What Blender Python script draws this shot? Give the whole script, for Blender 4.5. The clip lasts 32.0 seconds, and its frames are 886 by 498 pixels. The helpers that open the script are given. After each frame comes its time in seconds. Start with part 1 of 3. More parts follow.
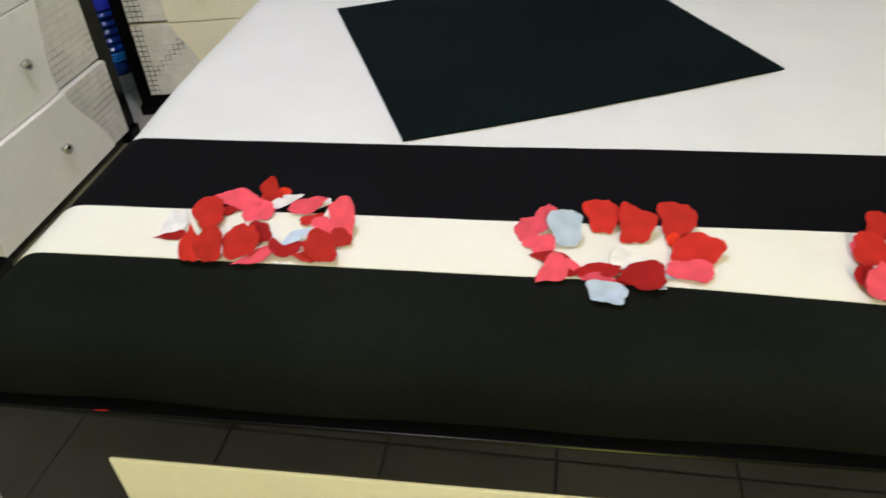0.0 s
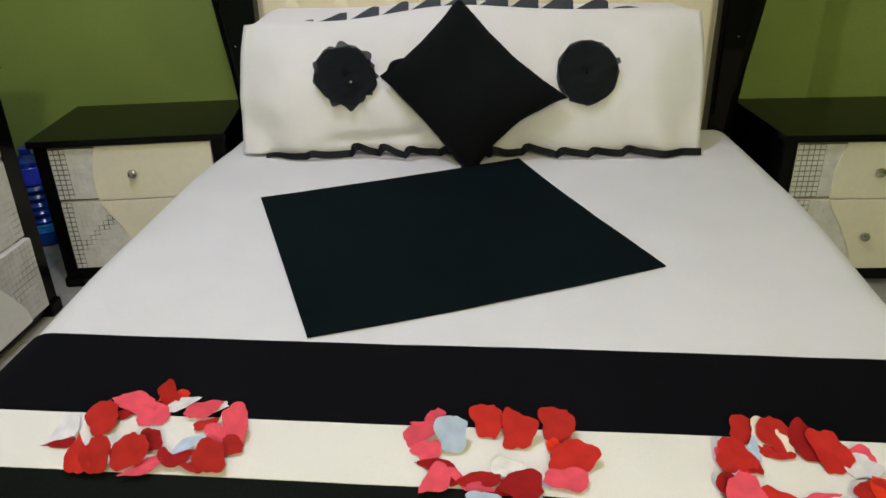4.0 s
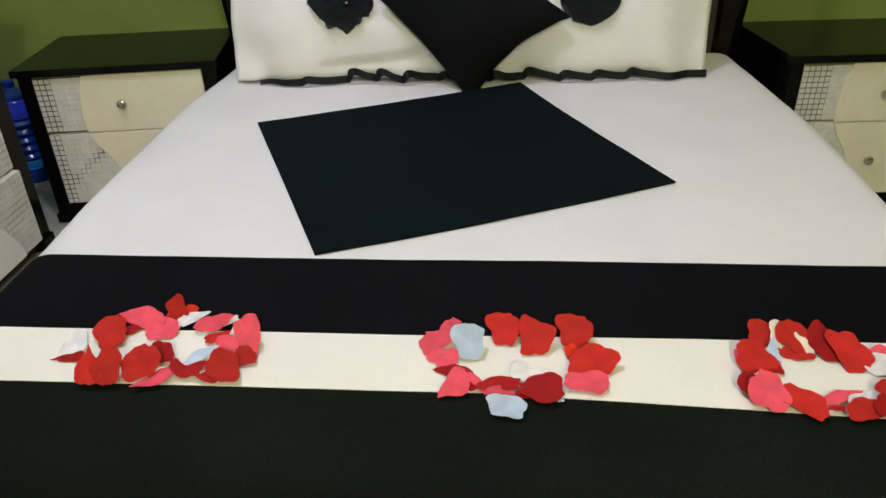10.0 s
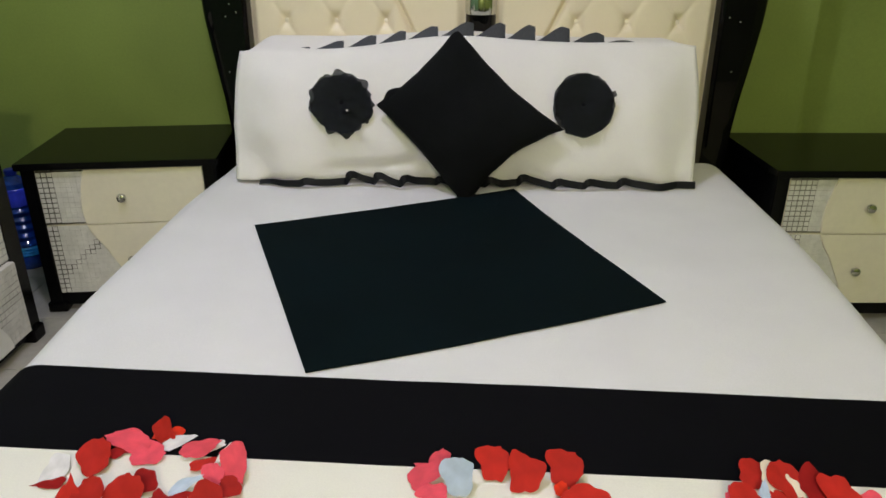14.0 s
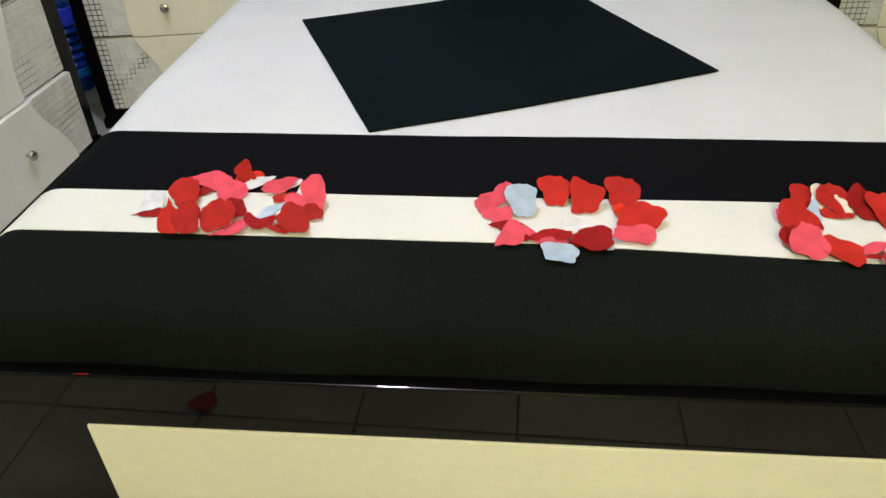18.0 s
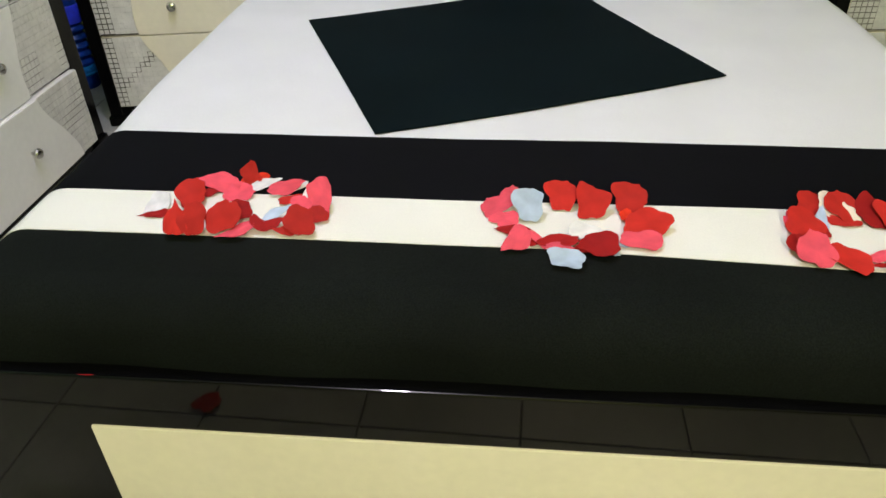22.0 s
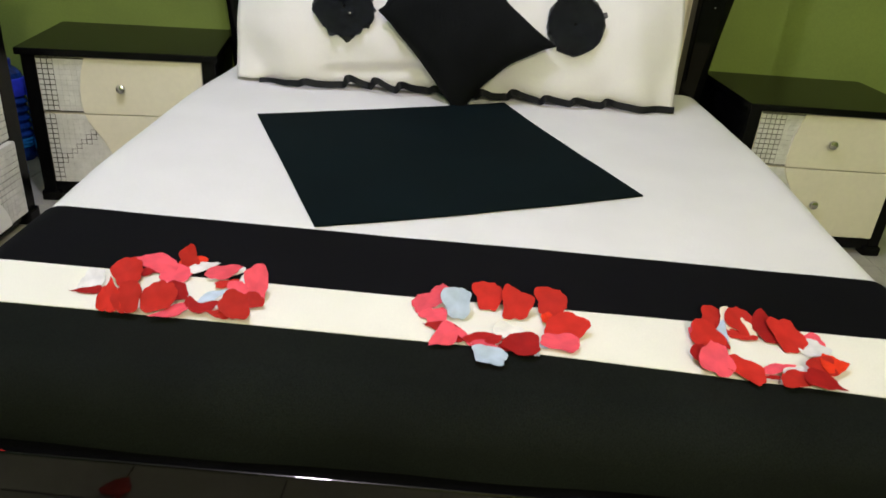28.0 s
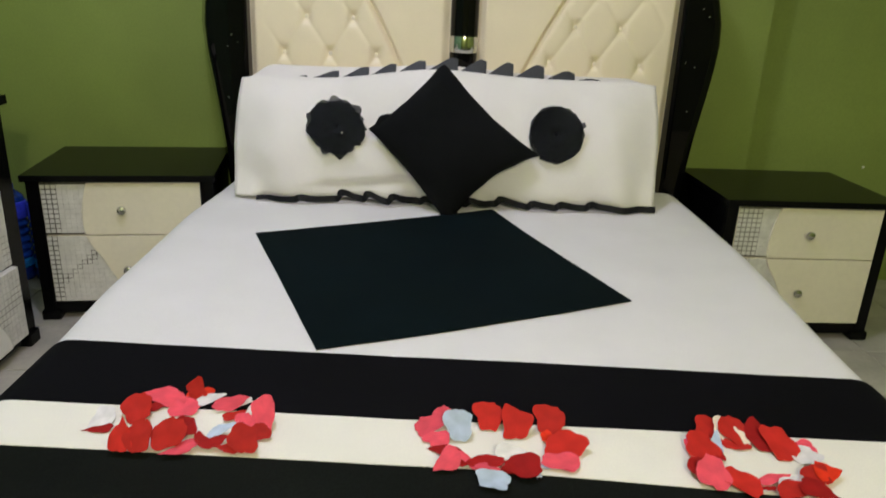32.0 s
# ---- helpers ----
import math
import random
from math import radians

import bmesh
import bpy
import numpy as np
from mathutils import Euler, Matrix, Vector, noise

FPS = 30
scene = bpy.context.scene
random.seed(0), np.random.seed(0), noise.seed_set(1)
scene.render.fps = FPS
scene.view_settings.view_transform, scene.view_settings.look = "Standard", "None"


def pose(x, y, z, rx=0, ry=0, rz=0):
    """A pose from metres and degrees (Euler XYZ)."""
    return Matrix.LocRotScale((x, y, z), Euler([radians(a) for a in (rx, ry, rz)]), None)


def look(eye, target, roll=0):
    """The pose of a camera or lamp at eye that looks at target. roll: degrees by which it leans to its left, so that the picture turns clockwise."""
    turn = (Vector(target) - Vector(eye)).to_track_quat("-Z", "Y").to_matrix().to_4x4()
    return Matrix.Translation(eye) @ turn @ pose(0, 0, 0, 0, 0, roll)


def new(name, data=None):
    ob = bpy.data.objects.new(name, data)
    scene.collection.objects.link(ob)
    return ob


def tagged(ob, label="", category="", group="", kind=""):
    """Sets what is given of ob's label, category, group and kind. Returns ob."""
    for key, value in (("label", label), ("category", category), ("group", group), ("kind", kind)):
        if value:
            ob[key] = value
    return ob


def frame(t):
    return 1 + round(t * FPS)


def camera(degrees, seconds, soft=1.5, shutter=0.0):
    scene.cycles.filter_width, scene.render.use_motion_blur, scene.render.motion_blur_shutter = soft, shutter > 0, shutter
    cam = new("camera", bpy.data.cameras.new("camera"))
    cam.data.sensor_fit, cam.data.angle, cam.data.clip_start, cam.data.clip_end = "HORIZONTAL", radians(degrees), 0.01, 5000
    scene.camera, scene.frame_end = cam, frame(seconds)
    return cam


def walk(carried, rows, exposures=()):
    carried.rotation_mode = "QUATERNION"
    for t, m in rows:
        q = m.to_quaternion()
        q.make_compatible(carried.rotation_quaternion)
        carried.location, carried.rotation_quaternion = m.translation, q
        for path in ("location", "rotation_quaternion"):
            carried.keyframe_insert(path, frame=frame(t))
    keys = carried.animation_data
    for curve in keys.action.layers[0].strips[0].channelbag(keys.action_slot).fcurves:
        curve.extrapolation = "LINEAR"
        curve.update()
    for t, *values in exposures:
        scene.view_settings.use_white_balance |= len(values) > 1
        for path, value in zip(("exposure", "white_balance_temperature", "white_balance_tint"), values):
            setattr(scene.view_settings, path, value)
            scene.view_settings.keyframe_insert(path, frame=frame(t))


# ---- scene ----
cam = camera(63.2, 32.0, soft=1.55, shutter=0.5)
PATH = [
    (0, (-0.055, -0.96, 1.018), (-0.301, 0.622, -0.18), -4.1),
    (0.5, (0.004, -0.952, 1.028), (-0.146, 0.643, -0.169), -3.4),
    (1, (0.049, -0.951, 1.032), (-0.037, 0.658, -0.153), -2.0),
    (1.5, (0.062, -0.944, 1.055), (0.039, 0.724, -0.048), -1.1),
    (2, (0.046, -0.95, 1.072), (-0.009, 0.78, 0.071), -1.1),
    (2.5, (0.041, -0.961, 1.087), (-0.06, 0.803, 0.149), -2.3),
    (3, (0.031, -0.957, 1.105), (-0.068, 0.835, 0.223), -1.5),
    (3.5, (0.023, -0.959, 1.109), (-0.09, 0.841, 0.246), -1.3),
    (5.5, (0.031, -0.943, 1.117), (-0.017, 0.871, 0.276), -1.0),
    (6, (0.029, -0.942, 1.119), (-0.015, 0.872, 0.278), -0.5),
    (6.5, (0.03, -0.943, 1.124), (0.009, 0.876, 0.292), 0.1),
    (7, (0.026, -0.936, 1.129), (-0.004, 0.901, 0.339), -0.0),
    (7.5, (0.023, -0.941, 1.124), (0.014, 0.911, 0.368), -0.1),
    (8, (0.013, -0.947, 1.097), (-0.018, 0.856, 0.232), -1.0),
    (8.5, (0.0, -0.952, 1.076), (-0.049, 0.829, 0.167), -1.8),
    (9, (-0.008, -0.956, 1.064), (-0.08, 0.805, 0.118), -1.8),
    (9.5, (-0.012, -0.958, 1.056), (-0.084, 0.787, 0.082), -1.6),
    (10, (-0.011, -0.96, 1.05), (-0.085, 0.779, 0.065), -1.6),
    (10.5, (-0.018, -0.961, 1.05), (-0.097, 0.774, 0.059), -1.8),
    (11, (-0.024, -0.958, 1.05), (-0.125, 0.777, 0.06), -1.7),
    (11.5, (-0.026, -0.96, 1.064), (-0.135, 0.786, 0.096), -1.7),
    (12, (-0.021, -0.957, 1.084), (-0.129, 0.838, 0.209), -1.1),
    (12.5, (-0.017, -0.946, 1.109), (-0.1, 0.873, 0.282), -0.1),
    (13, (-0.013, -0.939, 1.118), (-0.058, 0.895, 0.322), 1.3),
    (13.5, (-0.011, -0.936, 1.12), (-0.076, 0.896, 0.322), 0.5),
    (15.5, (-0.02, -0.949, 1.115), (-0.04, 0.891, 0.331), -0.9),
    (16, (-0.042, -0.991, 1.052), (-0.133, 0.794, 0.155), -0.8),
    (16.5, (-0.048, -1.034, 0.997), (-0.153, 0.715, 0.033), -1.3),
    (17, (-0.061, -1.054, 0.981), (-0.199, 0.611, -0.119), -3.1),
    (17.5, (-0.061, -1.059, 0.987), (-0.218, 0.599, -0.121), -3.1),
    (18, (-0.056, -1.065, 0.99), (-0.188, 0.582, -0.137), -2.2),
    (18.5, (-0.059, -1.06, 0.991), (-0.198, 0.583, -0.141), -2.5),
    (19, (-0.059, -1.061, 0.992), (-0.189, 0.586, -0.135), -2.3),
    (19.5, (-0.059, -1.063, 0.993), (-0.199, 0.587, -0.13), -2.2),
    (20, (-0.059, -1.062, 0.992), (-0.196, 0.586, -0.133), -2.0),
    (20.5, (-0.059, -1.062, 0.994), (-0.201, 0.589, -0.127), -1.9),
    (21, (-0.058, -1.061, 0.991), (-0.198, 0.584, -0.138), -1.6),
    (21.5, (-0.058, -1.061, 0.993), (-0.2, 0.586, -0.134), -1.8),
    (22, (-0.06, -1.06, 0.994), (-0.2, 0.585, -0.134), -1.8),
    (22.5, (-0.058, -1.06, 0.993), (-0.196, 0.586, -0.135), -1.7),
    (23, (-0.059, -1.06, 0.994), (-0.193, 0.591, -0.127), -1.4),
    (23.5, (-0.056, -1.057, 0.999), (-0.18, 0.615, -0.091), -1.1),
    (24, (-0.059, -1.057, 0.999), (-0.175, 0.66, -0.019), -1.0),
    (24.5, (-0.069, -1.077, 0.979), (-0.187, 0.702, 0.074), -0.9),
    (25, (-0.066, -1.095, 0.976), (-0.232, 0.755, 0.234), -1.3),
    (25.5, (-0.063, -1.1, 0.965), (-0.176, 0.745, 0.202), -0.6),
    (27.5, (-0.063, -1.103, 0.969), (-0.052, 0.663, 0.03), 2.8),
    (28, (-0.06, -1.105, 1.018), (-0.02, 0.684, 0.126), 4.8),
    (28.5, (-0.077, -1.117, 1.042), (-0.009, 0.671, 0.148), 3.9),
    (29, (-0.076, -1.108, 1.084), (-0.044, 0.689, 0.208), 5.2),
    (29.5, (-0.081, -1.11, 1.103), (-0.021, 0.714, 0.285), 5.2),
    (30, (-0.086, -1.117, 1.103), (-0.052, 0.724, 0.323), 3.3),
    (30.5, (-0.081, -1.122, 1.099), (-0.081, 0.742, 0.373), 3.3),
    (31, (-0.075, -1.129, 1.086), (-0.018, 0.731, 0.354), 1.9),
    (31.5, (-0.077, -1.126, 1.095), (-0.042, 0.73, 0.352), 2.1),
    (32, (-0.073, -1.129, 1.093), (-0.022, 0.753, 0.42), 2.5),
]
EXPOSURES = [(0, 0.15, 6500), (1, 0.15, 6500), (2, 0.05, 6500), (3, -0.08, 6500), (6, -0.18, 6500), (8, -0.14, 6500), (10, -0.03, 6500), (12, 0.02, 6500), (13, -0.18, 6500), (15.5, -0.12, 6500), (16, -0.06, 6500), (17, 0.15, 6320), (24, 0.17, 6320), (25, 0.19, 6320), (28, 0.19, 6500), (29, 0.18, 6500), (30, 0.05, 6500), (32, -0.1, 6500)]
walk(cam, [(t, look(eye, target, roll)) for t, eye, target, roll in PATH], EXPOSURES)

# ---- light: a cool bulb under the ceiling and a warm one on the wall facing the bed, in a closed room ----
world = bpy.data.worlds.new("world")
world.use_nodes = True
scene.world = world
world.node_tree.nodes["Background"].inputs[0].default_value = (0.5, 0.55, 0.6, 1)
world.node_tree.nodes["Background"].inputs[1].default_value = 0.05


def bulb(name, place, watts, colour, radius):
    lamp = bpy.data.lights.new(name, "POINT")
    lamp.energy, lamp.color, lamp.shadow_soft_size = watts, colour, radius
    ob = new(name, lamp)
    ob.location = place
    return ob


bulb("ceiling_bulb", (-0.48, 0.13, 2.42), 46, (0.755, 0.74, 1.0), 0.07)
bulb("wall_bulb", (0.22, -2.3, 1.95), 95, (1.0, 0.89, 0.735), 0.07)


# ---- materials ----
def material(name, base, rough=0.6, metal=0.0, grain=0.0, grain_scale=200.0, spots=0.0, spots_scale=6.0, bump=0.0, bump_scale=300.0, sheen=0.0, coat=0.0, spec=0.5, trans=0.0, alpha=1.0, by_object=0.0):
    """A surface with fine grain, broad unevenness and relief."""
    m = bpy.data.materials.new(name)
    m.use_nodes = True
    nt = m.node_tree
    b = nt.nodes["Principled BSDF"]
    b.inputs["Roughness"].default_value = rough
    b.inputs["Metallic"].default_value = metal
    b.inputs["Sheen Weight"].default_value = sheen
    b.inputs["Coat Weight"].default_value = coat
    b.inputs["Specular IOR Level"].default_value = spec
    b.inputs["Transmission Weight"].default_value = trans
    b.inputs["Alpha"].default_value = alpha
    co = nt.nodes.new("ShaderNodeTexCoord")
    val = nt.nodes.new("ShaderNodeValue")
    val.outputs[0].default_value = 1.0
    out = val.outputs[0]
    for amount, scale, detail in ((grain, grain_scale, 2.0), (spots, spots_scale, 4.0)):
        if amount:
            n = nt.nodes.new("ShaderNodeTexNoise")
            n.inputs["Scale"].default_value, n.inputs["Detail"].default_value = scale, detail
            nt.links.new(co.outputs["Object"], n.inputs["Vector"])
            r = nt.nodes.new("ShaderNodeMapRange")
            r.inputs[1].default_value, r.inputs[2].default_value = 0.3, 0.7
            r.inputs[3].default_value, r.inputs[4].default_value = 1 - amount, 1 + amount
            nt.links.new(n.outputs[0], r.inputs[0])
            mul = nt.nodes.new("ShaderNodeMath")
            mul.operation = "MULTIPLY"
            nt.links.new(out, mul.inputs[0])
            nt.links.new(r.outputs[0], mul.inputs[1])
            out = mul.outputs[0]
    if by_object:
        info = nt.nodes.new("ShaderNodeObjectInfo")
        r = nt.nodes.new("ShaderNodeMapRange")
        r.inputs[3].default_value, r.inputs[4].default_value = 1 - by_object, 1 + by_object
        nt.links.new(info.outputs["Random"], r.inputs[0])
        mul = nt.nodes.new("ShaderNodeMath")
        mul.operation = "MULTIPLY"
        nt.links.new(out, mul.inputs[0])
        nt.links.new(r.outputs[0], mul.inputs[1])
        out = mul.outputs[0]
    mix = nt.nodes.new("ShaderNodeVectorMath")
    mix.operation = "SCALE"
    mix.inputs[0].default_value = base
    nt.links.new(out, mix.inputs["Scale"])
    nt.links.new(mix.outputs[0], b.inputs["Base Color"])
    if bump:
        n = nt.nodes.new("ShaderNodeTexNoise")
        n.inputs["Scale"].default_value, n.inputs["Detail"].default_value = bump_scale, 3.0
        nt.links.new(co.outputs["Object"], n.inputs["Vector"])
        bp = nt.nodes.new("ShaderNodeBump")
        bp.inputs["Strength"].default_value, bp.inputs["Distance"].default_value = bump, 0.002
        nt.links.new(n.outputs[0], bp.inputs["Height"])
        nt.links.new(bp.outputs[0], b.inputs["Normal"])
    return m


def weave(m, scale, strength):
    """A woven relief of crossing threads on a cloth."""
    nt = m.node_tree
    b = nt.nodes["Principled BSDF"]
    co = nt.nodes.new("ShaderNodeTexCoord")
    waves = []
    for axis in ("X", "Y"):
        w = nt.nodes.new("ShaderNodeTexWave")
        w.bands_direction = axis
        w.inputs["Scale"].default_value, w.inputs["Distortion"].default_value = scale, 1.5
        nt.links.new(co.outputs["Object"], w.inputs["Vector"])
        waves.append(w)
    add = nt.nodes.new("ShaderNodeMath")
    nt.links.new(waves[0].outputs["Fac"], add.inputs[0])
    nt.links.new(waves[1].outputs["Fac"], add.inputs[1])
    bp = nt.nodes.new("ShaderNodeBump")
    bp.inputs["Strength"].default_value, bp.inputs["Distance"].default_value = strength, 0.001
    nt.links.new(add.outputs[0], bp.inputs["Height"])
    nt.links.new(bp.outputs[0], b.inputs["Normal"])
    return m


WHITE = weave(material("white_cotton", (0.805, 0.788, 0.790), 0.85, grain=0.03, grain_scale=500, spots=0.03, spots_scale=5, sheen=0.1), 260, 0.12)
STRIP = weave(material("cream_cotton", (0.87, 0.845, 0.765), 0.85, grain=0.03, grain_scale=500, spots=0.03, spots_scale=5, sheen=0.1), 260, 0.12)
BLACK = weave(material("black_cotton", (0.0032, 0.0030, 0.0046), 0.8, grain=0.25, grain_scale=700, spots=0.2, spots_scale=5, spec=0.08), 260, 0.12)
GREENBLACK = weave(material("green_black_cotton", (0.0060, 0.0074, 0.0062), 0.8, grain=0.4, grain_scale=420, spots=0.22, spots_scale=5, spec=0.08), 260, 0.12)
CUSHION = weave(material("black_linen", (0.006, 0.0066, 0.0076), 0.95, grain=0.3, grain_scale=600, spots=0.25, spots_scale=9, spec=0.12), 320, 0.4)
TEALBLACK = weave(material("teal_black_cotton", (0.0013, 0.0058, 0.0078), 0.95, grain=0.25, grain_scale=700, spots=0.2, spots_scale=5, spec=0.10), 260, 0.3)
ORGANZA = material("black_organza", (0.016, 0.018, 0.022), 0.75, grain=0.3, grain_scale=300, spec=0.15, alpha=0.62)
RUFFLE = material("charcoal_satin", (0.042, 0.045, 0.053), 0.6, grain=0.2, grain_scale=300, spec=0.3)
# The ruffle's charcoal satin again, with the lower seam's shade put into its colour.
LOWTRIM = material("shaded_satin", (0.0055, 0.006, 0.008), 0.6, grain=0.25, grain_scale=300, spec=0.2)
PILLOW = weave(material("pillow_cotton", (0.82, 0.79, 0.77), 0.85, grain=0.03, grain_scale=500, spots=0.03, spots_scale=6, sheen=0.1), 260, 0.15)
LACQUER = material("black_lacquer", (0.0028, 0.0028, 0.003), 0.035, grain=0.1, grain_scale=40, spots=0.3, spots_scale=3, bump=0.015, bump_scale=9, spec=0.21)
LEATHER = material("cream_leatherette", (0.84, 0.745, 0.55), 0.38, grain=0.012, grain_scale=250, spots=0.05, spots_scale=4, bump=0.04, bump_scale=400)
LACQUER.node_tree.nodes["Principled BSDF"].inputs["Specular Tint"].default_value = (1.0, 0.93, 0.78, 1)
CABINET = material("satin_black_lacquer", (0.0028, 0.0028, 0.003), 0.22, grain=0.1, grain_scale=60, spots=0.3, spots_scale=3, bump=0.01, bump_scale=30, spec=0.14)
CREAM = material("cream_lacquer", (0.81, 0.76, 0.61), 0.24, grain=0.02, grain_scale=60, spots=0.05, spots_scale=3, bump=0.02, bump_scale=30)
PANEL = material("ivory_lacquer", (0.88, 0.81, 0.63), 0.24, grain=0.02, grain_scale=60, spots=0.05, spots_scale=3, bump=0.02, bump_scale=30)
PALE = material("white_lacquer", (0.86, 0.85, 0.81), 0.24, grain=0.02, grain_scale=60, spots=0.05, spots_scale=3, bump=0.02, bump_scale=30)
MOSAIC = material("mirror_mosaic", (0.74, 0.73, 0.69), 0.25, metal=0.12, grain=0.05, grain_scale=90, spots=0.1, spots_scale=25)
GROUT = material("dark_backing", (0.05, 0.045, 0.03), 0.7, grain=0.2, grain_scale=300)
PALEGROUT = material("grey_backing", (0.16, 0.15, 0.13), 0.7, grain=0.2, grain_scale=300)
PEARL = material("pearl", (0.84, 0.77, 0.62), 0.15, coat=0.5, spots=0.05, spots_scale=60)
CHROME = material("chrome", (0.6, 0.59, 0.56), 0.2, metal=1.0, spots=0.08, spots_scale=60)
COLLAR = material("dark_chrome", (0.62, 0.62, 0.58), 0.13, metal=1.0, spots=0.1, spots_scale=60)
CRYSTAL = material("crystal", (0.8, 0.8, 0.84), 0.03, metal=0.92, spots=0.05, spots_scale=90)
GREEN = material("green_wall_paint", (0.215, 0.28, 0.062), 0.55, grain=0.04, grain_scale=120, spots=0.1, spots_scale=2.2, bump=0.25, bump_scale=45)
TEAL = material("teal_wall_paint", (0.14, 0.28, 0.16), 0.55, grain=0.04, grain_scale=120, spots=0.1, spots_scale=2.2, bump=0.25, bump_scale=45)
CEILING = material("ceiling_paint", (0.75, 0.75, 0.74), 0.8, grain=0.03, grain_scale=80, spots=0.06, spots_scale=2, bump=0.2, bump_scale=60)
TILE = material("marbled_tile", (0.43, 0.41, 0.355), 0.42, grain=0.05, grain_scale=60, spots=0.22, spots_scale=5, bump=0.03, bump_scale=20, by_object=0.05)
JOINT = material("tile_joint", (0.16, 0.15, 0.13), 0.85, grain=0.2, grain_scale=200)
BLUE = material("blue_plastic", (0.015, 0.07, 0.40), 0.05, trans=0.35, grain=0.1, grain_scale=40, spots=0.6, spots_scale=22)
# Cyan puts the light caught by the bottle's lower ribs into their colour.
LIT_BLUE = material("lit_blue_plastic", (0.03, 0.34, 0.85), 0.07, trans=0.1, grain=0.1, grain_scale=40, spots=0.4, spots_scale=22)
VIOLET = material("violet_label", (0.05, 0.08, 0.75), 0.25, grain=0.05, grain_scale=60, spots=0.3, spots_scale=18)
CAP = material("dark_blue_plastic", (0.01, 0.03, 0.3), 0.35, grain=0.05, grain_scale=100, spots=0.1, spots_scale=20)
PETAL = {
    "R": material("red_petal", (0.45, 0.019, 0.013), 0.75, spots=0.14, spots_scale=2.2, spec=0.2, by_object=0.18),
    "D": material("dark_red_petal", (0.34, 0.008, 0.008), 0.75, spots=0.14, spots_scale=2.2, spec=0.2, by_object=0.15),
    "P": material("pink_petal", (0.74, 0.080, 0.120), 0.75, spots=0.14, spots_scale=2.2, spec=0.2, by_object=0.12),
    "W": material("white_petal", (0.74, 0.72, 0.74), 0.7, spots=0.14, spots_scale=2.2, spec=0.2, by_object=0.06),
    "B": material("pale_blue_petal", (0.46, 0.55, 0.7), 0.7, spots=0.14, spots_scale=2.2, spec=0.2, by_object=0.1),
    "Y": material("pale_cream_petal", (0.78, 0.68, 0.56), 0.7, spots=0.14, spots_scale=2.2, spec=0.2, by_object=0.06),
    "O": material("orange_red_petal", (0.72, 0.035, 0.01), 0.75, spots=0.14, spots_scale=2.2, spec=0.2, by_object=0.1),
}


# ---- mesh helpers ----
def finish(name, bm, mat, smooth=35.0):
    me = bpy.data.meshes.new(name)
    bmesh.ops.recalc_face_normals(bm, faces=bm.faces)
    bm.to_mesh(me)
    bm.free()
    me.materials.append(mat)
    if smooth:
        me.shade_smooth()
        me.set_sharp_from_angle(angle=radians(smooth))
        usual = sorted(p.area for p in me.polygons)[len(me.polygons) // 2]
        for p in me.polygons:
            if p.area > 6 * usual:
                p.use_smooth = False
    return me


def thing(name, bm, mat, label, category, group="", kind="", smooth=35.0):
    return tagged(new(name, finish(name, bm, mat, smooth)), label, category, group, kind)


def holder(name, place, label, category, group="", kind="", turn=0.0):
    ob = new(name)
    ob.matrix_basis = pose(*place, 0, 0, turn)
    return tagged(ob, label, category, group, kind)


def part(name, bm, mat, parent, label="", smooth=35.0, at=None):
    ob = new(name, finish(name, bm, mat, smooth))
    ob.parent = parent
    if at is not None:
        ob.matrix_basis = at
    if label:
        ob["label"] = label
    return ob


def box(x0, x1, y0, y1, z0, z1, bevel=0.004, steps=2):
    bm = bmesh.new()
    bmesh.ops.create_cube(bm, size=1)
    for v in bm.verts:
        v.co = ((x0 + x1) / 2 + v.co.x * (x1 - x0), (y0 + y1) / 2 + v.co.y * (y1 - y0), (z0 + z1) / 2 + v.co.z * (z1 - z0))
    if bevel:
        bmesh.ops.bevel(bm, geom=bm.edges[:], offset=bevel, segments=steps, affect="EDGES", profile=0.5)
    return bm


def sheet(nu, nv, place, thick=0.0):
    """A grid of nu x nv faces with vertices place(u, v), u and v from 0 to 1; thick gives it a second side and a rim."""
    bm = bmesh.new()
    top = [[bm.verts.new(place(i / nu, j / nv)) for j in range(nv + 1)] for i in range(nu + 1)]
    for i in range(nu):
        for j in range(nv):
            bm.faces.new((top[i][j], top[i + 1][j], top[i + 1][j + 1], top[i][j + 1]))
    if thick:
        bm.normal_update()
        low = [[bm.verts.new(v.co - v.normal * thick) for v in row] for row in top]
        for i in range(nu):
            for j in range(nv):
                bm.faces.new((low[i][j + 1], low[i + 1][j + 1], low[i + 1][j], low[i][j]))
        for i in range(nu):
            bm.faces.new((top[i][0], low[i][0], low[i + 1][0], top[i + 1][0]))
            bm.faces.new((top[i + 1][nv], low[i + 1][nv], low[i][nv], top[i][nv]))
        for j in range(nv):
            bm.faces.new((top[0][j + 1], low[0][j + 1], low[0][j], top[0][j]))
            bm.faces.new((top[nu][j], low[nu][j], low[nu][j + 1], top[nu][j + 1]))
    return bm


def lathe(profile, n=24):
    """A turned body round z from rows of radius and height."""
    bm = bmesh.new()
    rings = [[bm.verts.new((r * math.cos(2 * math.pi * k / n), r * math.sin(2 * math.pi * k / n), z)) for k in range(n)] for r, z in profile]
    for a, b in zip(rings, rings[1:]):
        for k in range(n):
            bm.faces.new((a[k], a[(k + 1) % n], b[(k + 1) % n], b[k]))
    bm.faces.new(rings[0][::-1])
    bm.faces.new(rings[-1])
    return bm


